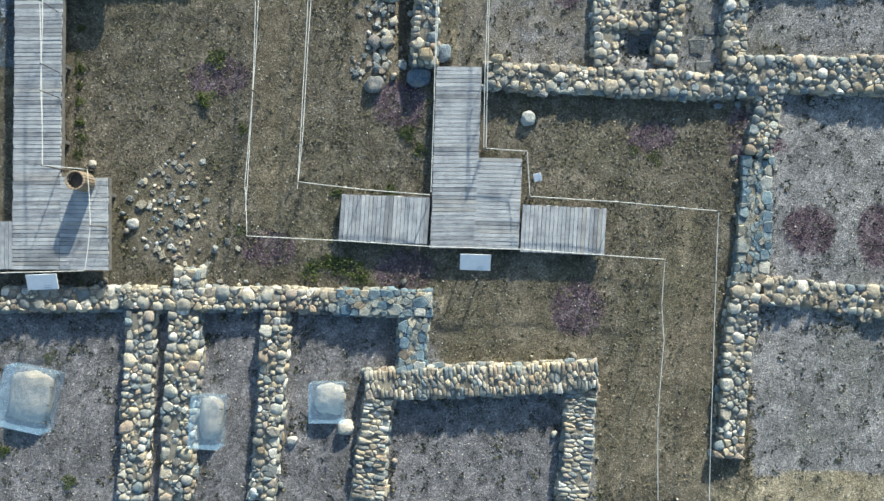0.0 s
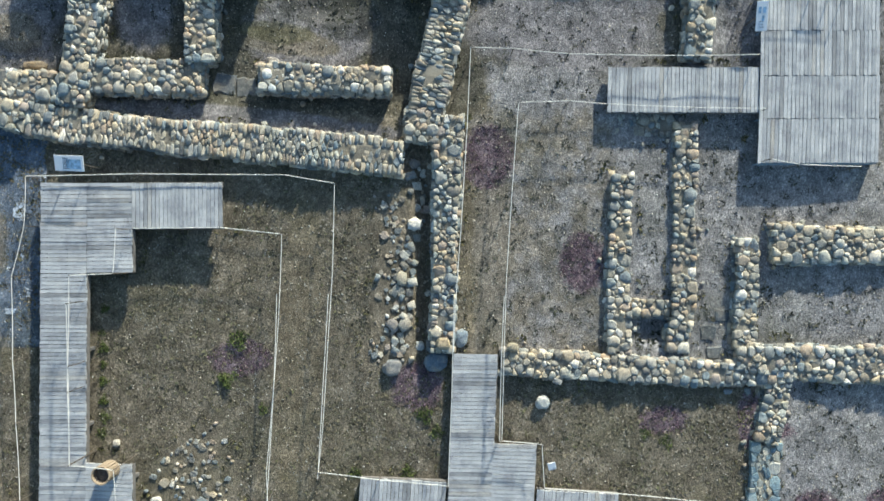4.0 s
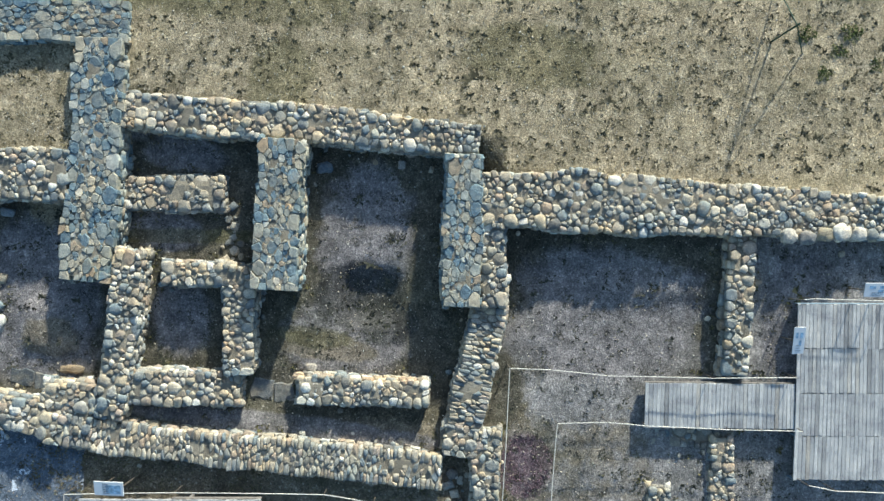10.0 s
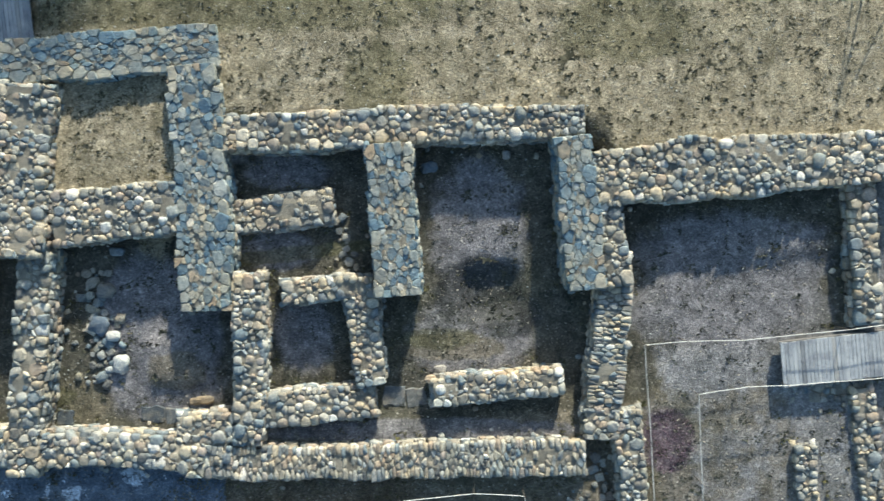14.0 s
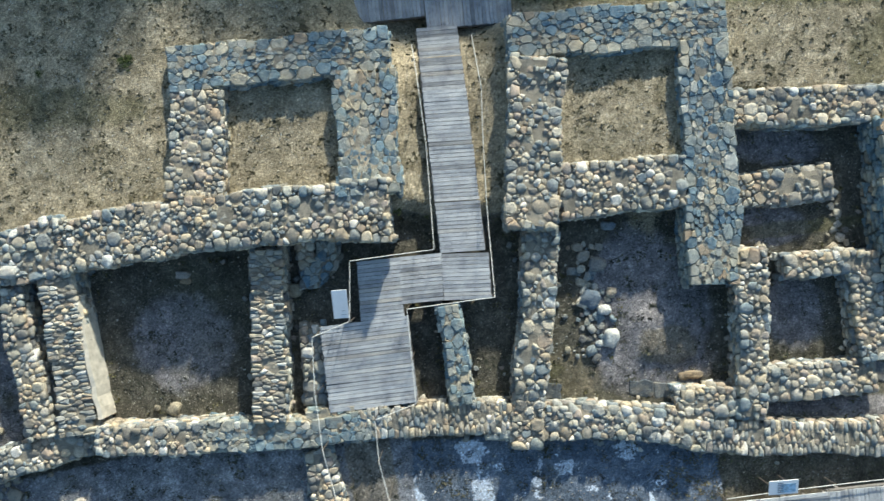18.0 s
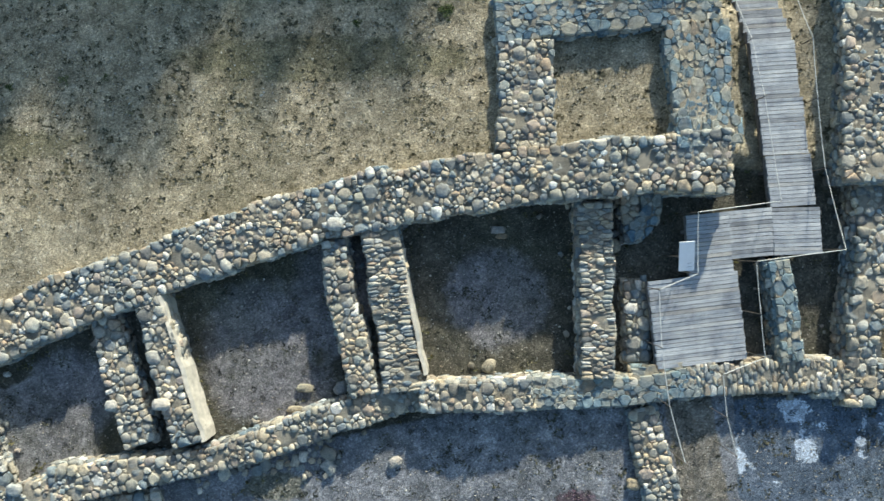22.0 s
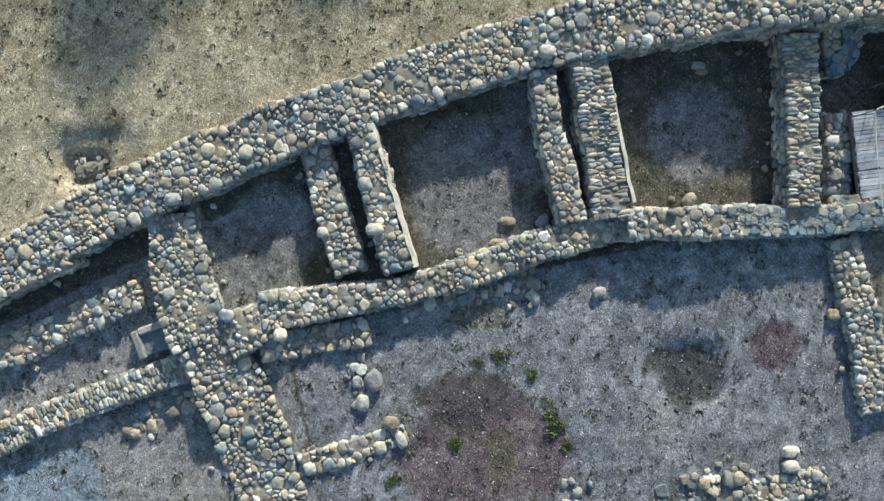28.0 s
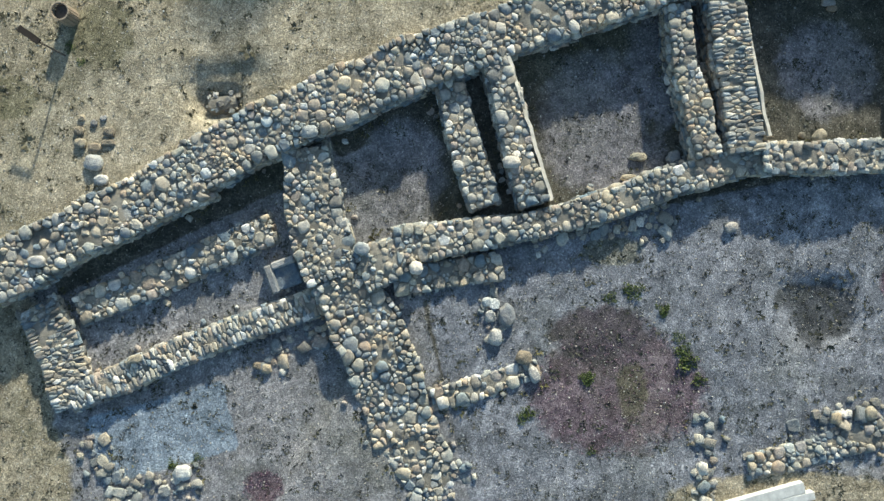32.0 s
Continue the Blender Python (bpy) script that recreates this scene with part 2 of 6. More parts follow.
    col = mix(t, 0.55, col, ramp(t, pebble.outputs["Color"], (0.1, (0.4, 0.4, 0.4)), (0.6, (1.0, 1.0, 1.0)), (0.9, (1.75, 1.72, 1.68))), "MULTIPLY")
    chip = node(t, "TexVoronoi", Scale=17.0, Randomness=1.0)
    t.links.new(c.outputs["Object"], chip.inputs["Vector"])
    col = mix(t, 0.5, col, ramp(t, chip.outputs["Color"], (0.15, (0.6, 0.6, 0.6)), (0.7, (1.0, 1.0, 1.0)), (0.88, (1.7, 1.66, 1.6))), "MULTIPLY")
    blotch = ramp(t, fractal(t, 0.55, 6, 0.62), (0.3, (0.68, 0.69, 0.68)), (0.5, (1.0, 1.0, 1.0)), (0.72, (1.34, 1.31, 1.27)))
    col = mix(t, 0.9, col, blotch, "MULTIPLY")
    speck = ramp(t, fractal(t, 60, 2, 0.5), (0.3, (0.62, 0.62, 0.62)), (0.7, (1.4, 1.4, 1.4)))
    col = mix(t, 0.85, col, speck, "MULTIPLY")
    t.links.new(col, b.inputs["Base Color"])
    h = calc(t, "ADD", calc(t, "MULTIPLY", fine, 0.9), calc(t, "MULTIPLY", pebble.outputs["Distance"], -0.25))
    bump(t, b, h, 0.9, 0.04)
    return m


M_GROUND = ground_material()


# ---- helpers of the plan ----
def mesh_from(name, verts, faces, mat, smooth=False):
    me = bpy.data.meshes.new(name)
    me.from_pydata(verts, [], faces)
    me.materials.append(mat)
    if smooth:
        me.polygons.foreach_set("use_smooth", [True] * len(me.polygons))
    me.update()
    return me


def part(name, me, parent, label=""):
    """A mesh, or a bmesh with its material, as one part of a thing."""
    if isinstance(me, tuple):
        bm, mat = me
        data = bpy.data.meshes.new(name)
        bm.to_mesh(data)
        bm.free()
        data.materials.append(mat)
        me = data
    ob = new(name, me)
    ob.parent = parent
    return tagged(ob, label)


def box(bm, m, sx, sy, sz, bevel=0.0):
    r = bmesh.ops.create_cube(bm, size=1.0, matrix=m @ Matrix.Diagonal((sx, sy, sz, 1)))
    if bevel:
        edges = list({e for v in r["verts"] for e in v.link_edges})
        bmesh.ops.bevel(bm, geom=edges, offset=bevel, segments=1, affect="EDGES")


def thing(name, x, y, z, label, category, group="", kind=""):
    ob = new(name)
    ob.location = (x, y, z)
    ob.empty_display_size = 0.2
    return tagged(ob, label, category, group, kind)


def stone_shape(rng, boxy, rough, level=1.0):
    """A rounded block of unit size: a cube of 2 x 2 faces a side, pulled towards a ball and knocked about."""
    bm = bmesh.new()
    bmesh.ops.create_cube(bm, size=2.0)
    bmesh.ops.subdivide_edges(bm, edges=bm.edges[:], cuts=1, use_grid_fill=True)
    bm.verts.ensure_lookup_table()
    off = rng.uniform(-9, 9, 3)
    for v in bm.verts:
        p = np.array(v.co)
        n = np.sum(np.abs(p) ** boxy) ** (1 / boxy)
        p = p / n
        wob = 1 + rough * noise.noise(Vector(p * 1.3 + off)) + 0.3 * rough * rng.uniform(-1, 1)
        p = p * wob * 0.5
        v.co = (p[0], p[1], np.clip(p[2], -0.5 * level, 0.5 * level))
    bmesh.ops.triangulate(bm, faces=bm.faces[:])
    vs = np.array([v.co[:] for v in bm.verts])
    fs = np.array([[v.index for v in f.verts] for f in bm.faces])
    bm.free()
    return vs, fs


RNG = np.random.default_rng(7)
SHAPES = {"rounded": [stone_shape(RNG, 2.7 + 0.45 * (k % 6), 0.34 + 0.06 * (k % 4), 0.8) for k in range(18)], "flat": [stone_shape(RNG, 4.5 + (k % 3), 0.4, 0.85) for k in range(14)],
          "slab": [stone_shape(RNG, 3.2 + 0.7 * (k % 4), 0.55, 0.66) for k in range(18)]}
STONE_MESH = {k: [mesh_from("stone", v.tolist(), f.tolist(), M_STONE, k == "rounded" and n % 4 != 0) for n, (v, f) in enumerate(s)] for k, s in SHAPES.items()}


def stone_heap(name, rows, shapes, parent, mat, label=""):
    """Many stones in one mesh. Rows: x, y, z, length, width, height, turn, tilt."""
    vs, fs, n, smooth = [], [], 0, []
    for x, y, z, sx, sy, sz, turn, tilt in rows:
        v, f = shapes[RNG.integers(len(shapes))]
        m = np.array(Euler((tilt, tilt * 0.6, turn)).to_matrix())
        vs.append((v * (sx, sy, sz)) @ m.T + (x, y, z))
        smooth += [RNG.random() < 0.72] * len(f)
        fs.append(f + n)
        n += len(v)
    if not vs:
        return None
    me = mesh_from(name, np.concatenate(vs).tolist(), np.concatenate(fs).tolist(), mat)
    me.polygons.foreach_set("use_smooth", smooth)
    return tagged(part(name, me, parent, label), kind="stuff")


# style: stone length, across, boxy?, label
STYLE = {
    "rounded": (0.25, 0.22, "rounded", "dry-stone wall of rounded grey and tan field stones"),
    "flat": (0.34, 0.125, "flat", "dry-stone wall of thin upright grey schist slabs"),
    "slab": (0.29, 0.22, "slab", "broad wall topped with flat blue-grey slabs"),
    "ragged": (0.32, 0.20, "rounded", "ragged rubble wall of weathered grey stones"),
    "scatter": (0.30, 0.25, "slab", "sparse scatter of small tumbled field stones"),
    "loose": (0.30, 0.25, "rounded", "low tumbled line of loose field stones"),
}
wall_count = [0]


def clip(poly, a, b, c):
    """The part of a convex outline where a x + b y is at most c."""
    out = []
    for k, (x1, y1) in enumerate(poly):
        x0, y0 = poly[k - 1]
        d0, d1 = a * x0 + b * y0 - c, a * x1 + b * y1 - c
        if (d0 < 0) != (d1 < 0):
            f = d0 / (d0 - d1)
            out.append((x0 + (x1 - x0) * f, y0 + (y1 - y0) * f))
        if d1 <= 0:
            out.append((x1, y1))
    return out


def fitted_outlines(seeds, total, stretch):
    """Outlines of stones that fit against one another. Seeds: place along, place across, radius, lower and upper edge."""
    q = np.array([(s * stretch, o, r) for s, o, r, _, _ in seeds])
    power = (q[:, 2] * 0.9) ** 2
    outlines = []
    for i, (_, _, r, low, high) in enumerate(seeds):
        x, y = q[i, :2]
        reach = 1.75 * r * max(1.0, stretch ** 0.5)
        poly = [(max(-0.04, x - reach), max(low, y - reach)), (min(total * stretch + 0.04, x + reach), max(low, y - reach)),
                (min(total * stretch + 0.04, x + reach), min(high, y + reach)), (max(-0.04, x - reach), min(high, y + reach))]
        d = (q[:, 0] - x) ** 2 + (q[:, 1] - y) ** 2
        for j in np.argsort(d)[1:22]:
            if d[j] > (2.2 * reach + 0.3) ** 2 or d[j] < 1e-9:
                continue
            a, b = 2 * (q[j, 0] - x), 2 * (q[j, 1] - y)
            poly = clip(poly, a, b, q[j, 0] ** 2 + q[j, 1] ** 2 - x * x - y * y - power[j] + power[i])
            if len(poly) < 3:
                break
        outlines.append([(px / stretch, py) for px, py in poly] if len(poly) > 2 else None)
    return outlines


def fitted_stone(outline, soft, joint, tall, dome):
    """A stone with worn edges over an outline: its middle, corners and faces, the top at z = 0."""
    p = np.array(outline)
    nxt = np.roll(p, -1, axis=0)
    p = np.stack([p * (1 - soft) + nxt * soft, p * soft + nxt * (1 - soft)], 1).reshape(-1, 2)
    if soft > 0.2:
        nxt = np.roll(p, -1, axis=0)
        far = np.hypot(*(nxt - p).T) > 0.05
        p = np.concatenate([[u, u * 0.5 + v * 0.5] if f else [u] for u, v, f in zip(p, nxt, far)])
    mid = p.mean(axis=0)
    p = p - mid
    r = np.hypot(*p.T)
    mean = r.mean()
    p = p * np.maximum(0.5, 1 - joint / np.maximum(r, 0.02))[:, None]
    n = len(p)
    p = p * (1 + RNG.uniform(-0.09, 0.07, (n, 1)))
    tilt = RNG.normal(0, 0.075, 2)
    rings = []
    for scale, z, wob in ((0.96, -tall, 0), (1.0, -0.02 - 0.55 * dome * mean, 0.006), (0.86 if dome < 0.1 else 0.74, -0.1 * dome * mean, 0.006 + 0.03 * dome * mean)):
        rings.append(np.c_[p * scale, z + (p * scale) @ tilt * (z > -tall) + RNG.uniform(-wob, wob, n)])
    vs = np.concatenate(rings + [[(RNG.uniform(-0.1, 0.1) * mean, RNG.uniform(-0.1, 0.1) * mean, 0.12 * dome * mean)]])
    fs = [tuple(range(n - 1, -1, -1))]
    for k in range(n):
        m = (k + 1) % n
        fs += [(k, m, n + m, n + k), (n + k, n + m, 2 * n + m, 2 * n + k), (2 * n + k, 2 * n + m, 3 * n)]
    return mid, vs, fs


def wall(style, pts, top, base):
    """A wall along its centre line: points of x, y and width; one height for the top, or one for each point."""
    length, across, shape, label = STYLE[style]
    wall_count[0] += 1
    seed = wall_count[0] * 3.7
    p = np.array(pts, float)
    seg = np.hypot(*np.diff(p[:, :2], axis=0).T)
    run = np.r_[0, np.cumsum(seg)]
    total = run[-1]
    tops = np.broadcast_to(np.array(top, float), len(p))
    top = float(np.mean(tops))

    def at(s):
        x, y, w = (np.interp(s, run, p[:, k]) for k in range(3))
        s0, s1 = max(0, s - 0.25), min(total, s + 0.25)
        dx, dy = np.interp(s1, run, p[:, 0]) - np.interp(s0, run, p[:, 0]), np.interp(s1, run, p[:, 1]) - np.interp(s0, run, p[:, 1])
        d = math.hypot(dx, dy)
        dx, dy = dx / d, dy / d
        off = 0.07 * noise.noise(Vector((s * 0.8, seed, 0.3)))
        w = w * (1 + 0.16 * noise.noise(Vector((s * 1.1, seed, 7.7))))
        return x - dy * off, y + dx * off, w, dx, dy

    def level(s, x, y):
        return float(np.interp(s, run, tops)) + (0.06 if style == "slab" else 0.1) * noise.noise(Vector((x * 0.7, y * 0.7, seed)))

    ob = thing("wall_%d" % wall_count[0], 0, 0, base, label, "wall", kind="structure")
    flush = style == "slab"
    low_stones = style in ("loose", "scatter")
    # earthen core
    mound = low_stones and top > -0.32
    if not low_stones or mound:
        n = max(2, int(total / 0.3) + 1)
        vs, fs = [], []
        for k in range(n):
            s = total * k / (n - 1)
            x, y, w, dx, dy = at(s)
            if k in (0, n - 1):
                x, y = x - dx * 0.08 * (1 if k else -1), y - dy * 0.08 * (1 if k else -1)
            h = w / 2 * 0.86
            zt = level(s, x, y) - base - (0.028 if flush else 0.04)
            lip = 0.55 if mound else 0.97
            foot = h * 1.35 if mound else h
            for o, z in ((-foot, -0.25), (-h * lip, zt - 0.04), (-h * lip * 0.5, zt + RNG.uniform(-0.02, 0.02)), (h * lip * 0.5, zt + RNG.uniform(-0.02, 0.02)), (h * lip, zt - 0.04), (foot, -0.25)):
                vs.append((x - dy * o, y + dx * o, z))
            if k:
                fs += [(6 * k - 6 + j, 6 * k + j, 6 * k + j + 1, 6 * k - 5 + j) for j in range(5)]
        fs += [(5, 4, 3, 2, 1, 0), tuple(6 * n - 6 + j for j in range(6))]
        me = mesh_from("wall_core", vs, [f[::-1] for f in fs], M_MORTAR)
        part("core", me, ob, "earth and mortar core")
    caps, seeds = [], []
    room = np.zeros((0, 3))
    width = float(np.mean(p[:, 2]))

    def put(s, o, sx, sy, turn, tight=0.86, lift=0.0):
        nonlocal room
        x, y, w, dx, dy = at(s)
        px, py = x - dy * o, y + dx * o
        r = 0.5 * math.sqrt(sx * sy)
        if len(room) and ((room[:, 0] - px) ** 2 + (room[:, 1] - py) ** 2 < (tight * (room[:, 2] + r)) ** 2).any():
            return
        room = np.vstack([room, (px, py, r)])
        if not low_stones:
            seeds.append((s, o, r, -w / 2 - RNG.uniform(-0.03, 0.05), w / 2 + RNG.uniform(-0.03, 0.05)))
            return
        sz = min(sx, sy) * RNG.uniform(0.5, 0.85) + 0.03
        z = level(s, px, py) - base - 0.02 - 0.36 * sz + lift + RNG.uniform(-0.04, 0.04)
        if not mound:
            sz *= 0.7
            z = floor_z(px, py) - base + (0.12 if style == "scatter" else 0.2) * sz
        elif abs(o) > 0.3 * w:
            z -= (abs(o) / w - 0.3) * 1.6 * (top - base) * 0.9
        caps.append((px, py, z, sx * 1.1, sy * 1.1, sz, math.atan2(dy, dx) + turn, RNG.normal(0, 0.1)))

    count = 40 if style == "scatter" else 84
    if low_stones:
        for size, tries in ((0.22, 0.5), (0.16, 2.6), (0.115, 7), (0.08, 9)) if style == "scatter" else ((0.3, 3.0), (0.23, 8), (0.165, 13), (0.1, 16)):
            for _ in range(int((2.5 if mound else 1) * tries * total * max(width, 0.5))):
                q = size * RNG.uniform(0.8, 1.25)
                put(RNG.uniform(0, total), RNG.normal(0, 0.27) * width, q * RNG.uniform(1, 1.4), q, RNG.uniform(-1.6, 1.6), 0.9, RNG.uniform(-0.1, 0.06))
        caps.sort(key=lambda c: -c[3] * c[4])
        meshes = STONE_MESH[shape]
        for x, y, z, sx, sy, sz, turn, tilt in caps[:count]:
            st = new("stone", meshes[RNG.integers(len(meshes))])
            st.parent, st.location, st.rotation_euler, st.scale = ob, (x, y, z), (tilt, tilt * 0.6, turn), (sx, sy, sz)
        stone_heap("rubble", caps[count:], SHAPES[shape], ob, M_RUBBLE)
    else:
        # two lines of facing stones, then ever smaller ones between them, fitted to one another
        upright = style == "flat"
        for side in (-1, 1):
            s = RNG.uniform(0.0, 0.1)
            while s < total:
                sx = (across if upright else length) * RNG.lognormal(-0.02, 0.42)
                sx = min(max(sx, 0.09), 0.62)
                deep = RNG.uniform(0.24, 0.42) if upright else min(0.4, max(0.18, sx * RNG.uniform(0.7, 1.15)))
                w = at(s)[2]
                put(min(s + sx / 2, total), side * (w / 2 - deep / 2 + RNG.uniform(-0.04, 0.03)), sx, deep, 0, 0.5)
                s += sx * RNG.uniform(0.95, 1.08)
        sizes = {"flat": ((0.24, 6), (0.18, 18), (0.13, 34), (0.09, 36)), "slab": ((0.36, 0.7), (0.25, 4), (0.18, 13), (0.125, 32), (0.085, 50))}.get(style, ((0.42, 0.5), (0.33, 1.6), (0.24, 7), (0.175, 24), (0.125, 46), (0.085, 48)))
        for size, tries in sizes:
            for _ in range(int(tries * total * width)):
                q = size * RNG.uniform(0.8, 1.25)
                s = RNG.uniform(0.05, total - 0.05)
                w = at(s)[2]
                put(s, RNG.uniform(-0.5, 0.5) * max(0.05, w - q), q * 1.2, q, 0, 0.66 if flush else 0.74)
        stones = []
        stretch = 2.0 if upright else 0.72 if flush else 1.0
        for (s, o, r, _, _), outline in zip(seeds, fitted_outlines(seeds, total, stretch)):
            x, y, w, dx, dy = at(s)
            # bare earth shows where stones have gone
            gone = noise.noise(Vector(((x - dy * o) * 1.3, (y + dx * o) * 1.3, seed + 40)))
            if outline is None or (not flush and gone > 0.36 and r < 0.11 and abs(o) < w / 2 - 0.2) or (r < 0.06 and RNG.random() < 0.4):
                continue
            soft, joint, dome = {"slab": (0.08, 0.003, 0.06), "flat": (0.13, 0.006, 0.16), "ragged": (0.17, 0.008, 0.19)}.get(style, (0.2, 0.008, 0.19))
            mid, vs, fs = fitted_stone(outline, soft, joint * RNG.uniform(0.5, 1.8), 0.2, dome * RNG.uniform(0.5, 1.3))
            x, y, w, dx, dy = at(float(np.clip(mid[0], 0, total)))
            x, y = x - dy * mid[1], y + dx * mid[1]
            z = level(mid[0], x, y) - base + RNG.normal(0, {"slab": 0.014, "flat": 0.016, "ragged": 0.03}.get(style, 0.022))
            stones.append((np.ptp(vs[:, 0]) * np.ptp(vs[:, 1]), x, y, z, math.atan2(dy, dx), vs, fs))
        stones.sort(key=lambda c: -c[0])
        single, joined = (M_SLATE, M_SLATES) if flush else (M_STONE, M_RUBBLE)
        for _, x, y, z, turn, vs, fs in stones[:count]:
            st = new("stone", mesh_from("stone", vs.tolist(), fs, single, not flush and RNG.random() < 0.75))
            st.parent, st.location, st.rotation_euler = ob, (x, y, z), (0, 0, turn)
        vv, ff, smooth, n = [], [], [], 0
        for _, x, y, z, turn, vs, fs in stones[count:]:
            c, d = math.cos(turn), math.sin(turn)
            vv.append(np.c_[vs[:, 0] * c - vs[:, 1] * d + x, vs[:, 0] * d + vs[:, 1] * c + y, vs[:, 2] + z])
            ff += [tuple(k + n for k in f) for f in fs]
            smooth += [not flush and RNG.random() < 0.75] * len(fs)
            n += len(vs)
        if vv:
            me = mesh_from("rubble", np.concatenate(vv).tolist(), ff, joined)
            me.polygons.foreach_set("use_smooth", smooth)
            tagged(part("rubble", me, ob), kind="stuff")
    fallen = []
    for _ in range(int(total * 1.1)):
        x, y, w, dx, dy = at(RNG.uniform(0, total))
        o = RNG.choice((-1, 1)) * (w / 2 + abs(RNG.normal(0.1, 0.16)))
        if y + dx * o > fort_line(x - dy * o):
            continue
        q = RNG.uniform(0.06, 0.19)
        fallen.append((x - dy * o, y + dx * o, floor_z(x - dy * o, y + dx * o) - base + 0.25 * q, q * 1.3, q, q * 0.8, RNG.uniform(0, 3), 0.1))
    stone_heap("fallen_stones", fallen, SHAPES["rounded"], ob, M_RUBBLE)
    for s in np.arange(0, total + 0.05, 0.15):
        x, y, w, dx, dy = at(min(s, total))
        o = np.arange(-w / 2, w / 2 + 0.05, 0.12)
        covered[grid_at(x - dy * o, y + dx * o)] = True
        if not low_stones:
            wall_top[grid_at(x - dy * o, y + dx * o)] = level(s, x, y)
    # courses of the faces
    if not low_stones:
        rows_, z = [], base
        while z < tops.max() - 0.2:
            for side in (-1, 1):
                s = RNG.uniform(-0.1, 0.1)
                while s < total:
                    sx = RNG.uniform(0.2, 0.42)
                    x, y, w, dx, dy = at(np.clip(s, 0, total))
                    o = side * (w / 2 * 0.9 + RNG.uniform(-0.02, 0.03))
                    if z < np.interp(s, run, tops) - 0.2:
                        rows_.append((x - dy * o, y + dx * o, z - base + 0.08, sx * 1.05, RNG.uniform(0.2, 0.28), RNG.uniform(0.17, 0.24), math.atan2(dy, dx) + RNG.normal(0, 0.1), RNG.normal(0, 0.08)))
                    s += sx
            for s in (0.03, total - 0.03):
                x, y, w, dx, dy = at(s)
                if z < np.interp(s, run, tops) - 0.2:
                    for o in np.arange(-0.4, 0.41, 0.2 / max(w, 0.3)):
                        rows_.append((x - dy * o * w, y + dx * o * w, z - base + 0.08, 0.2, 0.24, 0.2, math.atan2(dy, dx) + RNG.normal(0, 0.1), 0.05))
            z += 0.19
        stone_heap("facing", rows_, SHAPES[shape], ob, M_SLATES if flush else M_RUBBLE, "coursed stone faces")
    return ob


# ---- the ground ----
def fort_line(x):
    """The middle of the fortification, which parts the slope from the dug-out rooms."""
    return np.interp(x, [-75, -61, -57.4, -52, -47.7, -44, -37.6, -30, -23, -21, -18, -13.5, -12.5, -1, 0, 10, 30], [7, 12.9, 14.3, 16.5, 18.3, 19.5, 21.1, 21.9, 21.7, 21.2, 21.4, 21.9, 24.0, 22.7, 21.4, 20.6, 19.4])


def soft_box(x, y, cx, cy, sx, sy, turn=0.0, edge=0.5):
    c, s = math.cos(radians(turn)), math.sin(radians(turn))
    u, v = (x - cx) * c + (y - cy) * s, -(x - cx) * s + (y - cy) * c
    d = np.maximum(np.abs(u) - sx / 2, np.abs(v) - sy / 2)
    return np.clip(0.5 - d / edge, 0, 1)


def lumps(x, y, scale, seed):
    k = np.random.default_rng(seed)
    out = np.zeros_like(x)
    for _ in range(7):
        a, f, ph = k.uniform(0, 6.3), k.uniform(0.6, 1.7) / scale, k.uniform(0, 6.3)
        out += np.sin(6.28 * f * (x * math.cos(a) + y * math.sin(a)) + ph)
    return out / 7


FLOOR = -0.54
DIPS = []


def dip(x, y, rx, ry, deep):
    DIPS.append((x, y, rx, ry, deep))


dip(-49.9, 19.35, 1.3, 0.85, 0.22)
dip(-50.35, 18.95, 0.7, 0.5, 0.36)
dip(-51.07, 20.31, 0.71, 0.46, -0.07)
dip(-31.75, 10.5, 1.2, 1.0, 0.2)
dip(-4.4, 17.8, 0.95, 0.8, 0.3)
dip(-14.75, 16.75, 1.0, 0.8, -0.2)
dip(5.6, 19.1, 2.6, 1.3, -0.24)
dip(0.9, 19.5, 1.5, 1.1, 0.2)
dip(-21.1, 25.4, 1.75, 4.2, 0.34)
dip(-20.9, 29.8, 3.4, 2.6, 1.15)
dip(6.15, 6.88, 0.46, 0.39, 0.40)
dip(-1.35, 8.83, 0.25, 3.04, 0.35)
dip(10.90, 19.10, 3.04, 2.32, -0.22)


def height(x, y):
    x, y = np.asarray(x, float), np.asarray(y, float)
    above = np.clip((y - fort_line(x)) / 0.9 + 0.5, 0, 1)
    slope = 0.06 - 0.045 * np.clip(y - fort_line(x), 0, 30) - 0.02 * np.clip(y - fort_line(x) - 8, 0, 300)
    court = np.interp(x, [-75, -56, -50, -45, -40, -30, -12, -1, 1.5, 20], [2, 4, 6, 12.6, 14, 15.2, 14.2, 13.6, 17, 17])
    rise = np.clip((court - y) / np.where(x > 0, 4.0, 0.9) + 0.5, 0, 1)
    low = FLOOR + 0.25 * rise + 0.05 * lumps(x, y, 6.0, 3) + 0.012 * lumps(x, y, 0.9, 4)
    z = low * (1 - above) + (slope + 0.05 * lumps(x, y, 4.0, 5)) * above
    for cx, cy, rx, ry, deep in DIPS:
        d = ((x - cx) / rx) ** 4 + ((y - cy) / ry) ** 4
        z = z - deep / (1 + d ** 2)
    return z


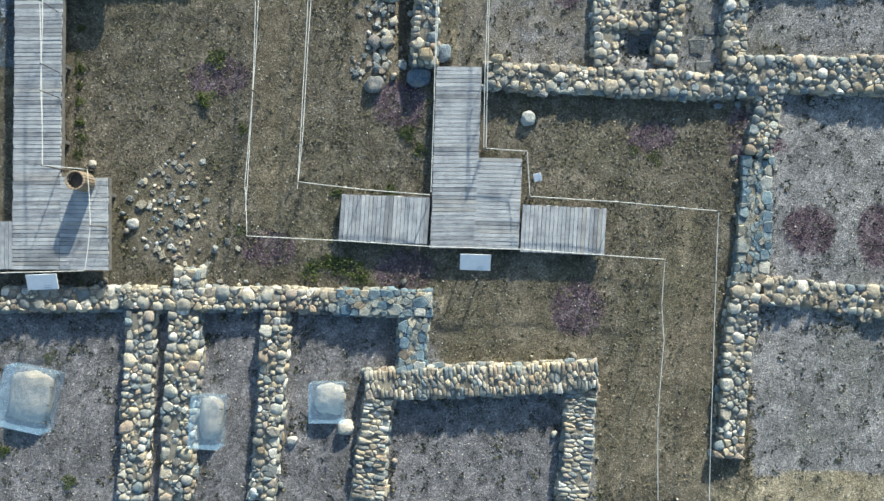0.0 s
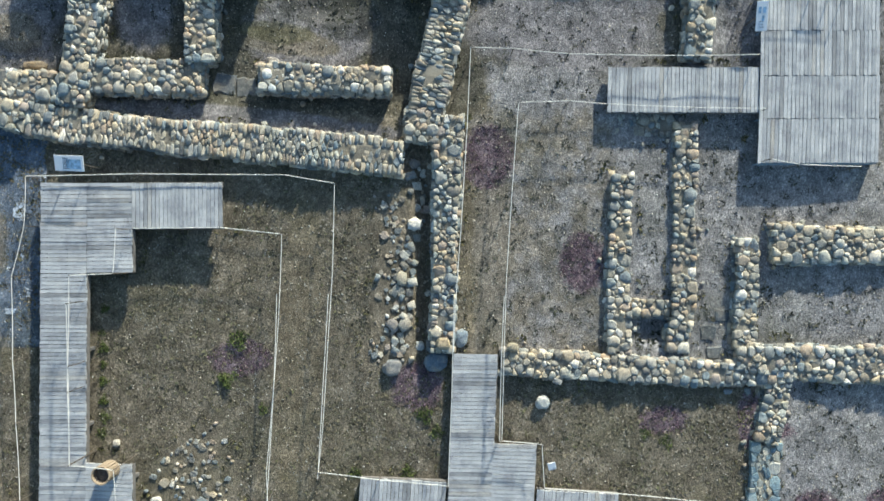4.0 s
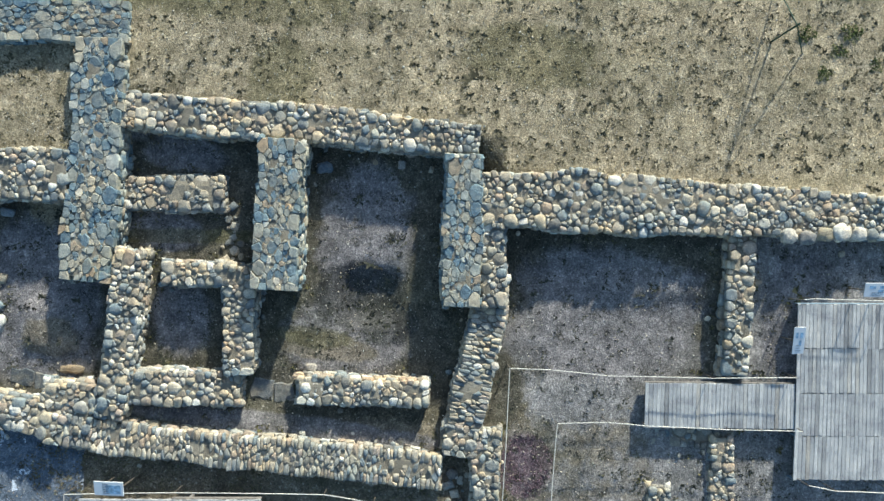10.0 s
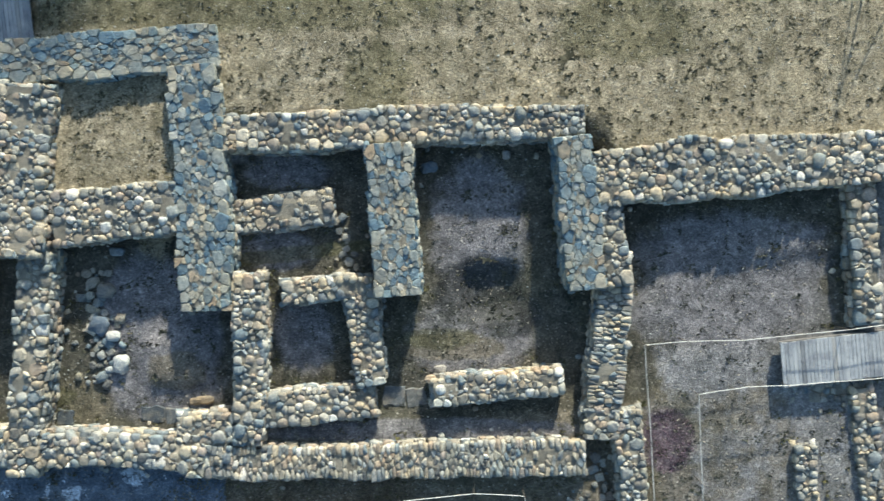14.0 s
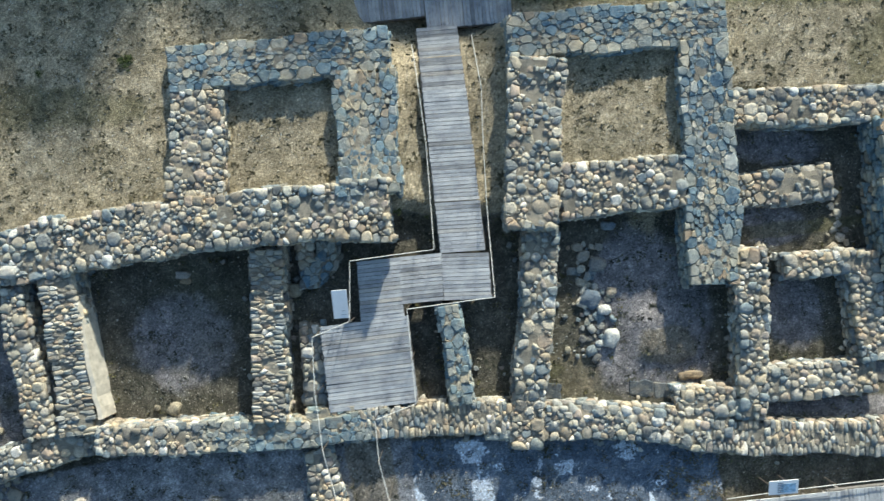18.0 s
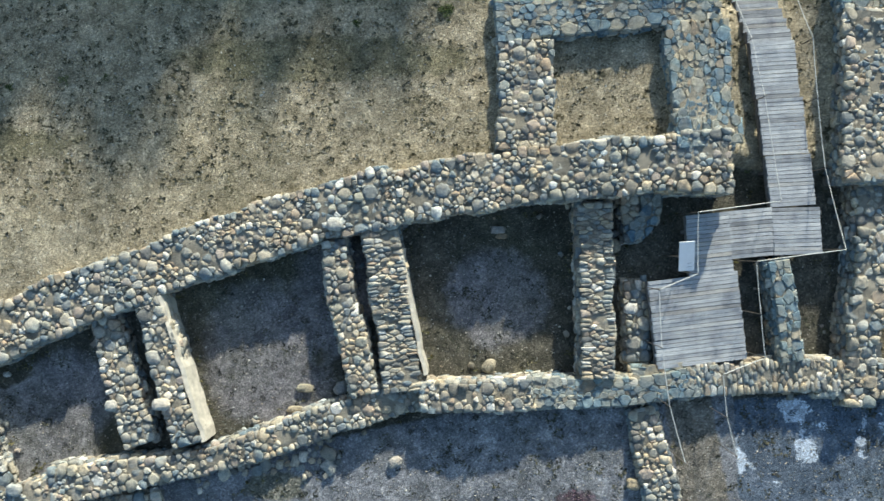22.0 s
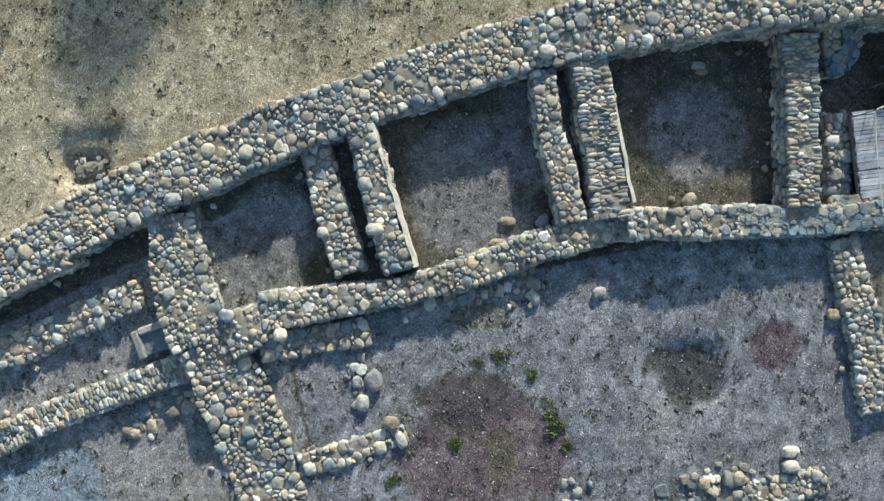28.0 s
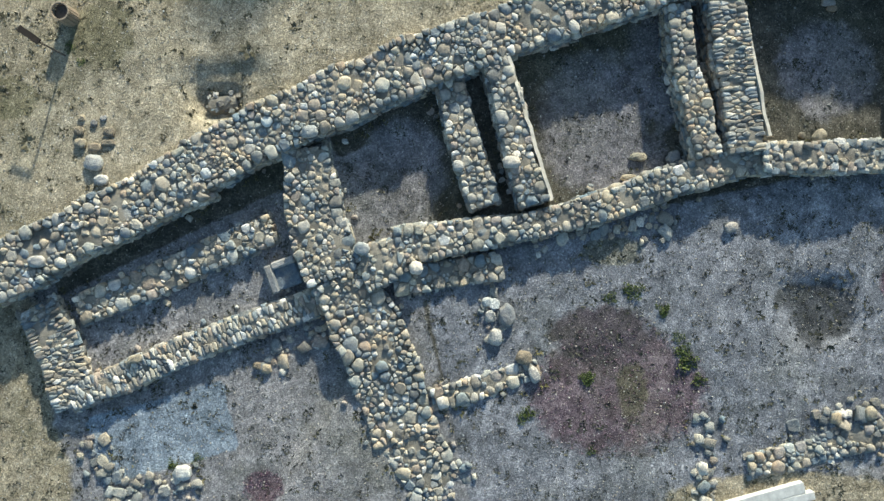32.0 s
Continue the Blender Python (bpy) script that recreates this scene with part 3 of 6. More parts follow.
xs = np.r_[-2500, -900, -400, -200, -120, -90, np.arange(-74, 26.01, 0.2), 40, 70, 150, 400, 900, 2500]
ys = np.r_[-2500, -900, -400, -150, -60, -30, np.arange(-16, 44.01, 0.2), 60, 100, 200, 500, 1000, 2500]
gx, gy = np.meshgrid(xs, ys)
gz = height(gx, gy)
nx, ny = len(xs), len(ys)
idx = np.arange(nx * ny).reshape(ny, nx)
quads = np.stack([idx[:-1, :-1], idx[:-1, 1:], idx[1:, 1:], idx[1:, :-1]], -1).reshape(-1, 4)
me = mesh_from("ground", np.stack([gx, gy, gz], -1).reshape(-1, 3).tolist(), quads.tolist(), M_GROUND, True)
south = np.clip(0.5 - (gy - fort_line(gx)) / 0.6, 0, 1)
brown = np.maximum(soft_box(gx, gy, -7.5, 2.0, 15.5, 24, 0, 1.2), soft_box(gx, gy, 4.6, -3.0, 9.6, 17.4, 0, 0.8)) * south
brown = np.clip(brown - soft_box(gx, gy, -8.3, -6.5, 16, 10.4, 0, 0.6) - soft_box(gx, gy, 1.6, -7.5, 6.0, 6.6, 0, 0.6), 0, 1)
gravel = np.clip(south - brown, 0, 1)
weights = {"brown": brown, "gravel": gravel, "blue": 0 * gx, "path": 0 * gx, "purple": 0 * gx, "dark": 0 * gx, "straw": 0 * gx, "room": 0 * gx, "island": 0 * gx, "court": 0 * gx, "moss": 0 * gx, "bare": 0 * gx, "sheet": 0 * gx, "pale_blue": 0 * gx, "dusk": 0 * gx}
# room floors: dark soil with some of the wall shade in its colour
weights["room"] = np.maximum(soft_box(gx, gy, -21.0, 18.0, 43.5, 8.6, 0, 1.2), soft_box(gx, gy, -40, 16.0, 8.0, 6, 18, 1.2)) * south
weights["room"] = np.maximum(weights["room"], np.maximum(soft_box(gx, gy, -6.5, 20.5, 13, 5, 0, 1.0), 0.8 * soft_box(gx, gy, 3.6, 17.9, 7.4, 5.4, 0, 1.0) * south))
weights["path"] = 0.55 * soft_box(gx, gy, 2.5, 9.8, 5.2, 8.5, 0, 1.0)
PURPLE = []


def patch(kind, x, y, sx, sy, turn):
    """A straight-edged area of another ground colour: soil and painted shade."""
    weights[kind] = np.maximum(weights[kind], soft_box(gx, gy, x, y, sx, sy, turn, 0.3))


def spot(kind, x, y, rx, ry, turn):
    """A rounded area of another ground colour: soil, plants and painted shade."""
    c, s_ = math.cos(radians(turn)), math.sin(radians(turn))
    u, v = (gx - x) * c + (gy - y) * s_, -(gx - x) * s_ + (gy - y) * c
    w = np.clip(1.0 - 0.5 * ((u / rx) ** 2 + (v / ry) ** 2) ** (1.0 if kind in ("purple", "dusk", "path", "island", "moss", "dark", "bare") else 2.0), 0, 1)
    weights[kind] = np.maximum(weights[kind], w)
    if kind == "purple":
        PURPLE.append((x, y, rx, ry))


spot("purple", -1.56, 4.90, 0.83, 0.77, -0.1)
spot("purple", 6.38, 3.87, 0.77, 0.44, -0.1)
spot("purple", 9.16, 3.95, 0.40, 0.92, -0.1)
spot("purple", 11.27, 0.89, 0.77, 0.77, -0.1)
spot("purple", 13.41, 0.70, 0.66, 1.01, -0.1)
spot("purple", 4.02, -1.53, 0.81, 0.85, -0.1)
spot("purple", -5.72, 0.37, 0.88, 0.55, -0.1)
spot("purple", -1.38, -0.35, 0.92, 0.66, -0.1)
spot("purple", -7.29, 5.83, 0.96, 0.59, -0.1)
spot("purple", 0.72, 12.35, 0.83, 1.01, 0.2)
spot("purple", 3.78, 8.94, 0.74, 0.96, 0.2)
spot("purple", -38.51, 8.52, 2.76, 2.02, -5.8)
spot("dusk", -38.9, 10.4, 1.7, 0.95, -5.8)
spot("purple", -28.81, 11.08, 0.81, 0.81, -5.8)
spot("purple", -50.18, 6.53, 0.66, 0.52, -5.8)
spot("purple", 9.87, 3.55, 0.74, 0.29, -0.1)
# shade inside two pits, put into the ground colour
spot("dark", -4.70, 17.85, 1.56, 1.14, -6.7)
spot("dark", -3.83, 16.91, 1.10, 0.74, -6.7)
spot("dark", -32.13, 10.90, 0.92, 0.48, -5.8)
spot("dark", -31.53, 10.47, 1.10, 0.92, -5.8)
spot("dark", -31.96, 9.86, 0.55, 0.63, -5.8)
# darker ground along the east room's north wall
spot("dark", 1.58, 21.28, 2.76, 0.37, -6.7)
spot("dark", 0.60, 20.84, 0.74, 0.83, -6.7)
spot("path", -5.59, 5.09, 0.70, 4.05, -0.1)
spot("path", 7.55, -3.23, 0.85, 4.78, -0.1)
spot("path", 1.86, -2.33, 2.76, 1.29, -0.1)
spot("path", 0.74, 9.21, 0.74, 4.78, 0.2)
spot("path", -5.28, 7.15, 0.74, 4.05, 0.2)
spot("path", 5.79, -5.02, 1.10, 2.76, -0.1)
patch("blue", -18.6, 11.6, 9.9, 4.9, -2)
patch("blue", -14.6, 8.6, 1.9, 5.0, 0)
patch("pale_blue", -53.3, 8.6, 4.6, 2.3, 10)
spot("path", -15.83, 9.54, 1.01, 1.29, 0.3)
spot("path", -15.71, 5.83, 1.10, 1.10, 0.3)
# dark strips south of walls: brown weedy soil with wall shade painted in
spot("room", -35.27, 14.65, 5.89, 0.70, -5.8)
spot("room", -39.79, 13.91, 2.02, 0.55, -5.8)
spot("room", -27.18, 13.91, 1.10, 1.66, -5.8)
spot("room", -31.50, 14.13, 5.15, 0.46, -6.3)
spot("straw", 11.63, -7.49, 3.50, 0.92, -0.1)
spot("straw", 11.61, -9.44, 4.78, 1.47, -0.1)
spot("straw", -58.09, 10.33, 1.47, 3.68, -5.8)
spot("straw", -58.01, 7.37, 1.66, 2.21, -5.8)
spot("straw", -33.18, 4.27, 4.23, 1.10, -5.8)
spot("straw", -31.47, 2.80, 6.07, 1.66, -5.8)
spot("straw", -15.13, 25.64, 1.10, 5.52, 0.4)
spot("island", -38.30, 17.37, 1.75, 2.21, -5.9)
spot("island", -37.98, 16.05, 2.02, 1.10, -5.9)
spot("island", -30.58, 18.21, 1.62, 1.62, -5.9)
spot("island", -44.71, 16.40, 1.47, 1.56, -5.9)
spot("island", -4.53, 19.78, 1.56, 2.39, -5.9)
spot("island", -5.26, 16.34, 2.02, 1.38, -5.9)
spot("island", -15.60, 18.34, 1.47, 2.02, -5.9)
spot("island", -15.60, 16.67, 1.66, 1.10, -5.9)
spot("island", -10.58, 17.08, 1.01, 1.29, -5.9)
spot("island", -11.07, 19.91, 1.29, 0.64, -5.9)
spot("island", 3.59, 18.01, 3.13, 1.47, -5.9)
spot("island", 3.06, 16.41, 3.50, 1.29, -5.9)
spot("island", -10.52, 22.43, 1.47, 0.55, -5.9)
spot("island", -14.91, 17.35, 1.66, 2.39, -6.3)
spot("island", -15.44, 15.92, 2.02, 1.10, -6.3)
spot("island", -35.84, 18.90, 1.29, 2.02, -6.3)
spot("island", -7.03, 13.56, 5.15, 0.40, -5.9)
spot("island", 9.59, 17.21, 1.29, 2.21, -5.9)
patch("court", -33.5, 9.8, 21.0, 9.6, 6)
patch("island", -7.6, -6.4, 13.5, 9.6, 0)
patch("island", 1.5, -6.8, 5.4, 5.4, 0)
spot("moss", -38.03, 8.51, 0.52, 0.96, -5.8)
spot("moss", -38.22, 13.00, 1.10, 0.46, -5.8)
spot("moss", -11.89, 27.84, 7.73, 0.83, -6.7)
spot("moss", 0.77, 25.61, 2.21, 1.10, -6.7)
spot("moss", -7.25, 24.90, 1.10, 1.29, -6.7)
spot("moss", -35.23, 26.33, 4.78, 0.74, -6.1)
spot("moss", -47.45, 24.90, 4.42, 0.64, -5.9)
spot("moss", -53.85, 21.54, 1.10, 1.10, -5.8)
spot("moss", -57.15, 19.83, 1.10, 0.74, -5.8)
spot("moss", -10.80, 19.74, 3.68, 0.26, 0.3)
spot("moss", -6.20, 16.44, 1.29, 0.37, -6.7)
spot("moss", -18.96, 16.03, 0.74, 0.33, -6.3)
spot("path", -5.87, 16.13, 1.66, 0.48, -6.7)
spot("path", -14.83, 16.41, 1.01, 0.64, -6.3)
spot("path", -18.05, 15.83, 1.10, 0.74, -6.3)
spot("sheet", -21.54, 13.74, 0.64, 0.40, -6.3)
spot("sheet", -21.41, 12.38, 0.46, 0.64, -6.3)
spot("sheet", -19.50, 12.45, 0.22, 0.83, -6.3)
spot("sheet", -16.67, 13.17, 0.59, 0.33, -6.3)
spot("sheet", -23.69, 12.90, 0.29, 0.40, -6.3)
spot("sheet", -18.55, 13.00, 0.37, 0.18, -6.3)
spot("sheet", -13.67, 11.72, 0.22, 0.40, -6.3)
spot("sheet", -20.77, 13.11, 0.26, 0.22, -6.3)
spot("sheet", -23.82, 13.85, 0.29, 0.29, -6.3)
spot("sheet", -23.57, 12.24, 0.37, 0.37, -6.3)
patch("path", -24.75, 12.3, 1.5, 4.2, 4)
spot("sheet", -14.3, 7.9, 0.3, 0.25, 0.3)
spot("sheet", -14.5, 10.6, 0.15, 0.5, 0.3)
spot("sheet", -14.4, 9.2, 0.14, 0.6, 0.3)
spot("bare", -53.01, 18.87, 4.05, 2.02, -5.8)
spot("bare", -56.14, 16.96, 2.76, 1.66, -5.8)
spot("bare", -49.68, 20.76, 4.05, 1.29, -5.8)
spot("bare", -46.27, 21.53, 3.68, 0.92, -5.8)
spot("bare", -47.47, 22.10, 2.76, 1.10, -5.8)
# floor of the small enclosure, darkened for the shade lying in it
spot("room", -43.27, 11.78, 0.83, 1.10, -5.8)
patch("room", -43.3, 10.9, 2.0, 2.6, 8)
# long dark bands below the walls, weedy ground and cast shade in one colour
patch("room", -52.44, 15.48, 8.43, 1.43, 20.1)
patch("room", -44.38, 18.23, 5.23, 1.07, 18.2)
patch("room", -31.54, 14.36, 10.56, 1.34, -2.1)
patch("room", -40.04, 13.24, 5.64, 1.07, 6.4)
for key, w in weights.items():
    at_ = me.attributes.new(key, "FLOAT", "POINT")
    at_.data.foreach_set("value", np.asarray(w, np.float32).ravel())
ground = tagged(new("ground", me), "dry earth and grey gravel ground with sparse low grass", "ground", kind="structure")


def floor_z(x, y):
    return float(height(np.array([x]), np.array([y]))[0])


covered = np.zeros((ny, nx), bool)  # where walls and decks stand
wall_top = gz.copy()


def grid_at(x, y):
    return np.clip(np.round((np.asarray(y) + 16) / 0.2).astype(int) + 6, 0, ny - 1), np.clip(np.round((np.asarray(x) + 74) / 0.2).astype(int) + 6, 0, nx - 1)


# ---- walls ----
wall("rounded", [(-13.99, -1.22, 0.68), (-8.70, -1.21, 0.68), (-3.43, -1.28, 0.71)], 0.05, -0.62)
wall("slab", [(-3.43, -1.35, 0.78), (-0.58, -1.37, 0.78)], 0.08, -0.62)
wall("rounded", [(-9.61, -1.59, 0.86), (-9.74, -4.18, 0.86), (-9.91, -7.45, 0.75)], 0.05, -0.62)
wall("ragged", [(-8.12, -0.30, 0.82), (-8.30, -2.78, 1.00), (-8.53, -7.44, 0.96)], 0.05, -0.62)
wall("rounded", [(-5.38, -1.61, 0.78), (-5.56, -4.52, 0.78), (-5.81, -7.44, 0.71)], 0.05, -0.62)
wall("slab", [(-1.06, -1.70, 0.82), (-1.20, -3.48, 0.82)], 0.05, -0.62)
wall("flat", [(-2.58, -3.92, 0.92), (1.10, -3.74, 0.89), (4.56, -3.60, 0.89)], 0.10, -0.62)
wall("flat", [(-2.17, -4.31, 0.86), (-2.55, -7.43, 0.96)], 0.05, -0.62)
wall("flat", [(4.08, -3.99, 0.89), (3.79, -7.41, 0.86)], 0.05, -0.62)
wall("rounded", [(10.05, 5.86, 0.82), (9.97, 4.72, 0.86), (9.65, 3.21, 0.72)], -0.05, -0.62)
wall("slab", [(9.67, 3.18, 1.01), (9.48, 0.69, 1.04), (9.33, -0.71, 0.90)], -0.10, -0.62)
wall("rounded", [(9.22, -0.74, 0.93), (8.90, -3.14, 0.90), (8.67, -6.12, 0.93)], -0.05, -0.62)
wall("rounded", [(1.16, 5.73, 0.79), (3.75, 5.61, 0.79), (7.07, 5.42, 0.75), (9.59, 5.41, 0.75)], 0.00, -0.62)
wall("rounded", [(8.64, 5.90, 0.71), (10.90, 5.75, 1.07), (13.46, 5.67, 1.11), (17.47, 5.65, 1.11)], 0.00, -0.62)
wall("rounded", [(9.71, -0.95, 0.83), (13.45, -1.34, 0.90), (17.45, -1.62, 0.90)], -0.10, -0.62)
wall("rounded", [(4.99, 11.74, 0.68), (4.92, 9.23, 0.72), (4.90, 6.03, 0.79)], -0.05, -0.62)
wall("rounded", [(7.06, 13.44, 0.75), (7.00, 10.85, 0.72), (6.99, 8.33, 0.82), (6.81, 6.09, 0.72)], -0.05, -0.62)
wall("rounded", [(5.34, 7.52, 0.54), (6.56, 7.45, 0.47)], -0.10, -0.62)
wall("ragged", [(9.02, 9.71, 0.79), (8.97, 7.98, 0.75), (8.87, 6.19, 0.79)], -0.05, -0.62)
wall("rounded", [(9.77, 9.55, 1.18), (13.22, 9.49, 1.18), (16.62, 9.45, 1.18)], 0.05, -0.62)
wall("rounded", [(4.42, 13.47, 0.69), (6.77, 13.37, 0.72)], -0.25, -0.62)
wall("ragged", [(7.60, 20.32, 0.82), (7.47, 17.63, 0.85), (7.29, 15.44, 0.85)], 0.15, -0.62)
wall("ragged", [(-0.45, 20.43, 0.74), (-0.39, 17.57, 0.85)], 0.25, -0.62)
wall("flat", [(-0.49, 17.57, 1.03), (-0.91, 15.41, 1.13), (-1.34, 13.58, 1.17)], 0.15, -0.62)
wall("rounded", [(-0.54, 13.59, 0.89), (-0.61, 11.89, 0.89), (-0.69, 9.21, 0.75), (-0.75, 6.08, 0.75)], 0.10, -0.62)
wall("rounded", [(-1.35, 13.77, 1.07), (-1.47, 12.78, 1.07)], 0.10, -0.62)
wall("loose", [(-1.58, 12.13, 0.62), (-1.61, 10.12, 0.44), (-1.93, 7.92, 0.55), (-2.18, 5.72, 0.62)], -0.40, -0.62)
wall("ragged", [(-20.94, 14.54, 0.82), (-17.56, 14.27, 0.85), (-15.46, 13.85, 0.89), (-14.07, 13.48, 1.06)], 0.15, -0.62)
wall("flat", [(-14.07, 13.48, 1.06), (-10.18, 13.00, 1.06), (-6.29, 12.67, 1.10), (-2.05, 12.23, 1.13)], 0.13, -0.62)
wall("rounded", [(-6.64, 14.82, 0.89), (-4.50, 14.80, 0.89), (-2.45, 14.74, 0.82)], 0.10, -0.62)
wall("rounded", [(-12.57, 14.87, 1.07), (-10.62, 14.86, 1.07), (-8.50, 14.81, 1.07)], 0.10, -0.62)
wall("rounded", [(-14.80, 14.65, 0.89), (-13.05, 14.48, 0.92)], 0.10, -0.62)
wall("rounded", [(-11.98, 19.24, 0.88), (-12.18, 17.12, 0.92), (-12.63, 13.90, 0.88)], 0.20, -0.62)
wall("rounded", [(-8.58, 18.37, 0.96), (-8.52, 16.79, 0.96), (-8.45, 15.32, 0.82)], 0.15, -0.62)
wall("rounded", [(-10.96, 18.51, 0.71), (-9.05, 18.47, 0.71), (-8.12, 18.44, 0.60)], 0.15, -0.62)
wall("slab", [(-7.12, 22.77, 1.37), (-7.20, 20.37, 1.37), (-7.29, 18.10, 1.37)], 0.50, -0.62)
wall("slab", [(-1.36, 22.33, 1.12), (-1.36, 20.06, 1.23), (-1.43, 17.61, 1.16)], 0.40, -0.62)
wall("rounded", [(-12.36, 23.72, 1.17), (-7.07, 23.40, 1.17), (-3.83, 23.10, 1.06), (-0.91, 22.83, 0.92)], 0.20, -0.62)
wall("ragged", [(-12.50, 21.11, 1.15), (-9.11, 21.17, 1.19)], -0.12, -0.62)
wall("loose", [(-8.97, 20.75, 0.47), (-8.90, 18.95, 0.47)], -0.35, -0.62)
wall("rounded", [(-0.81, 20.96, 1.62), (1.90, 20.94, 1.94), (6.35, 20.72, 1.72), (9.02, 20.60, 1.58), (12.01, 20.48, 1.48), (17.92, 20.20, 1.48)], 0.30, -0.62)
wall("slab", [(-18.94, 26.74, 1.41), (-15.65, 26.66, 1.41), (-12.10, 26.55, 1.41)], 0.20, -0.62)
wall("ragged", [(-18.09, 25.94, 1.69), (-18.53, 23.30, 1.69), (-18.94, 20.65, 1.62)], (0.35, 0.42, 0.62), -0.62)
wall("slab", [(-12.92, 25.94, 1.62), (-12.99, 23.51, 1.65), (-13.14, 20.87, 1.69), (-13.38, 18.32, 1.65)], 0.30, -0.62)
wall("rounded", [(-17.88, 21.69, 1.76), (-15.89, 21.66, 1.72), (-13.86, 21.63, 1.69)], 0.30, -0.62)
wall("slab", [(-29.71, 26.88, 1.35), (-26.52, 26.85, 1.35), (-22.78, 26.79, 1.35)], 0.25, -0.62)
wall("rounded", [(-28.89, 26.12, 1.74), (-29.07, 24.56, 1.74), (-29.30, 22.75, 1.77)], (0.3, 0.45, 0.55), -0.62)
wall("slab", [(-23.59, 26.17, 1.84), (-23.75, 23.78, 1.91), (-23.77, 22.26, 1.98)], (0.3, 0.5, 0.9), -0.62)
wall("rounded", [(-23.28, 21.73, 1.83), (-26.28, 21.89, 1.83), (-29.98, 21.92, 1.76), (-33.70, 21.71, 1.76)], (1.0, 0.82, 0.6, 0.42), -0.62)
wall("rounded", [(-33.61, 21.74, 1.76), (-35.84, 21.44, 1.72), (-37.62, 21.13, 1.69), (-40.50, 20.42, 1.65), (-44.08, 19.50, 1.83)], (0.42, 0.36, 0.34, 0.32, 0.3), -0.62)
wall("rounded", [(-43.99, 19.52, 1.83), (-47.69, 18.34, 1.83), (-51.30, 16.98, 1.83)], 0.30, -0.62)
wall("rounded", [(-51.11, 16.86, 1.72), (-53.77, 15.78, 1.69), (-57.43, 14.35, 1.72), (-61.08, 12.95, 1.72)], 0.30, -0.62)
wall("flat", [(-27.30, 20.91, 1.02), (-27.50, 18.29, 1.06), (-27.75, 15.46, 0.95)], 0.30, -0.62)
wall("ragged", [(-26.13, 21.07, 0.61), (-26.14, 19.57, 0.54)], -0.05, -0.62)
wall("ragged", [(-26.20, 18.32, 0.72), (-26.32, 15.78, 0.83)], -0.10, -0.62)
wall("flat", [(-34.04, 20.80, 1.09), (-33.88, 18.25, 1.13), (-33.83, 15.72, 1.20)], 0.30, -0.62)
wall("rounded", [(-35.49, 20.57, 0.71), (-35.39, 18.40, 0.78), (-34.99, 15.73, 0.89)], 0.28, -0.62)
wall("rounded", [(-41.37, 19.39, 0.91), (-41.02, 17.07, 0.95), (-40.60, 14.79, 0.91)], 0.30, -0.62)
wall("rounded", [(-42.91, 18.94, 0.89), (-42.65, 17.04, 0.92), (-42.17, 14.90, 1.00)], 0.10, -0.62)
wall("slab", [(-24.07, 15.09, 0.85), (-26.93, 14.97, 0.88), (-29.92, 15.23, 0.92)], 0.20, -0.62)
wall("ragged", [(-29.89, 15.23, 0.92), (-33.27, 15.46, 0.92)], 0.35, -0.62)
wall("rounded", [(-33.25, 15.48, 0.92), (-35.77, 15.15, 0.99), (-37.77, 14.62, 0.92), (-40.30, 14.14, 0.82), (-41.89, 14.03, 0.89), (-45.08, 13.88, 1.24)], 0.15, -0.62)
wall("slab", [(-26.63, 15.16, 1.06), (-24.94, 15.04, 1.06)], 0.15, -0.62)
wall("flat", [(-24.93, 15.08, 0.96), (-22.79, 14.97, 0.99), (-20.03, 14.72, 0.99)], 0.15, -0.62)
wall("ragged", [(-18.55, 20.70, 1.02), (-18.98, 17.90, 1.02), (-19.52, 15.46, 1.02), (-19.78, 13.77, 0.99)], 0.30, -0.62)
wall("ragged", [(-19.09, 14.62, 0.89), (-16.75, 14.31, 0.89), (-14.86, 13.91, 0.99)], 0.15, -0.62)
wall("slab", [(-21.75, 18.46, 0.64), (-21.66, 16.74, 0.71), (-21.63, 15.38, 0.64)], 0.20, -0.62)
wall("loose", [(-17.29, 20.03, 0.91), (-17.10, 18.36, 1.09), (-17.16, 16.16, 1.02)], -0.35, -0.62)
wall("rounded", [(-14.85, 14.22, 1.24), (-13.18, 14.00, 1.24)], 0.10, -0.62)
wall("rounded", [(-47.68, 17.23, 1.41), (-47.60, 14.77, 1.94), (-47.14, 13.09, 1.94)], 0.06, -0.62)
wall("rounded", [(-47.05, 13.11, 1.95), (-46.12, 11.03, 2.30), (-45.38, 7.72, 2.12)], (0.03, -0.1, -0.22), -0.62)
wall("ragged", [(-45.35, 7.70, 1.98), (-44.25, 5.50, 1.98), (-43.2, 3.40, 1.80)], (-0.22, -0.28, -0.3), -0.62)
wall("ragged", [(-45.29, 12.65, 0.80), (-41.81, 12.94, 0.95)], -0.12, -0.62)
wall("loose", [(-42.30, 12.35, 0.51), (-42.29, 10.61, 0.62)], -0.35, -0.62)
wall("ragged", [(-44.43, 8.85, 0.7), (-42.75, 9.14, 0.74), (-40.99, 9.58, 0.68)], -0.18, -0.62)
wall("ragged", [(-55.5, 12.83, 1.01), (-52.48, 13.74, 1.01), (-49.0, 14.88, 1.01)], -0.26, -0.62)
wall("flat", [(-55.97, 10.05, 0.82), (-51.8, 11.36, 0.82), (-47.68, 12.40, 0.82)], -0.22, -0.62)
wall("flat", [(-56.79, 13.10, 1.24), (-56.17, 11.68, 1.35), (-55.9, 9.80, 1.24)], -0.2, -0.62)
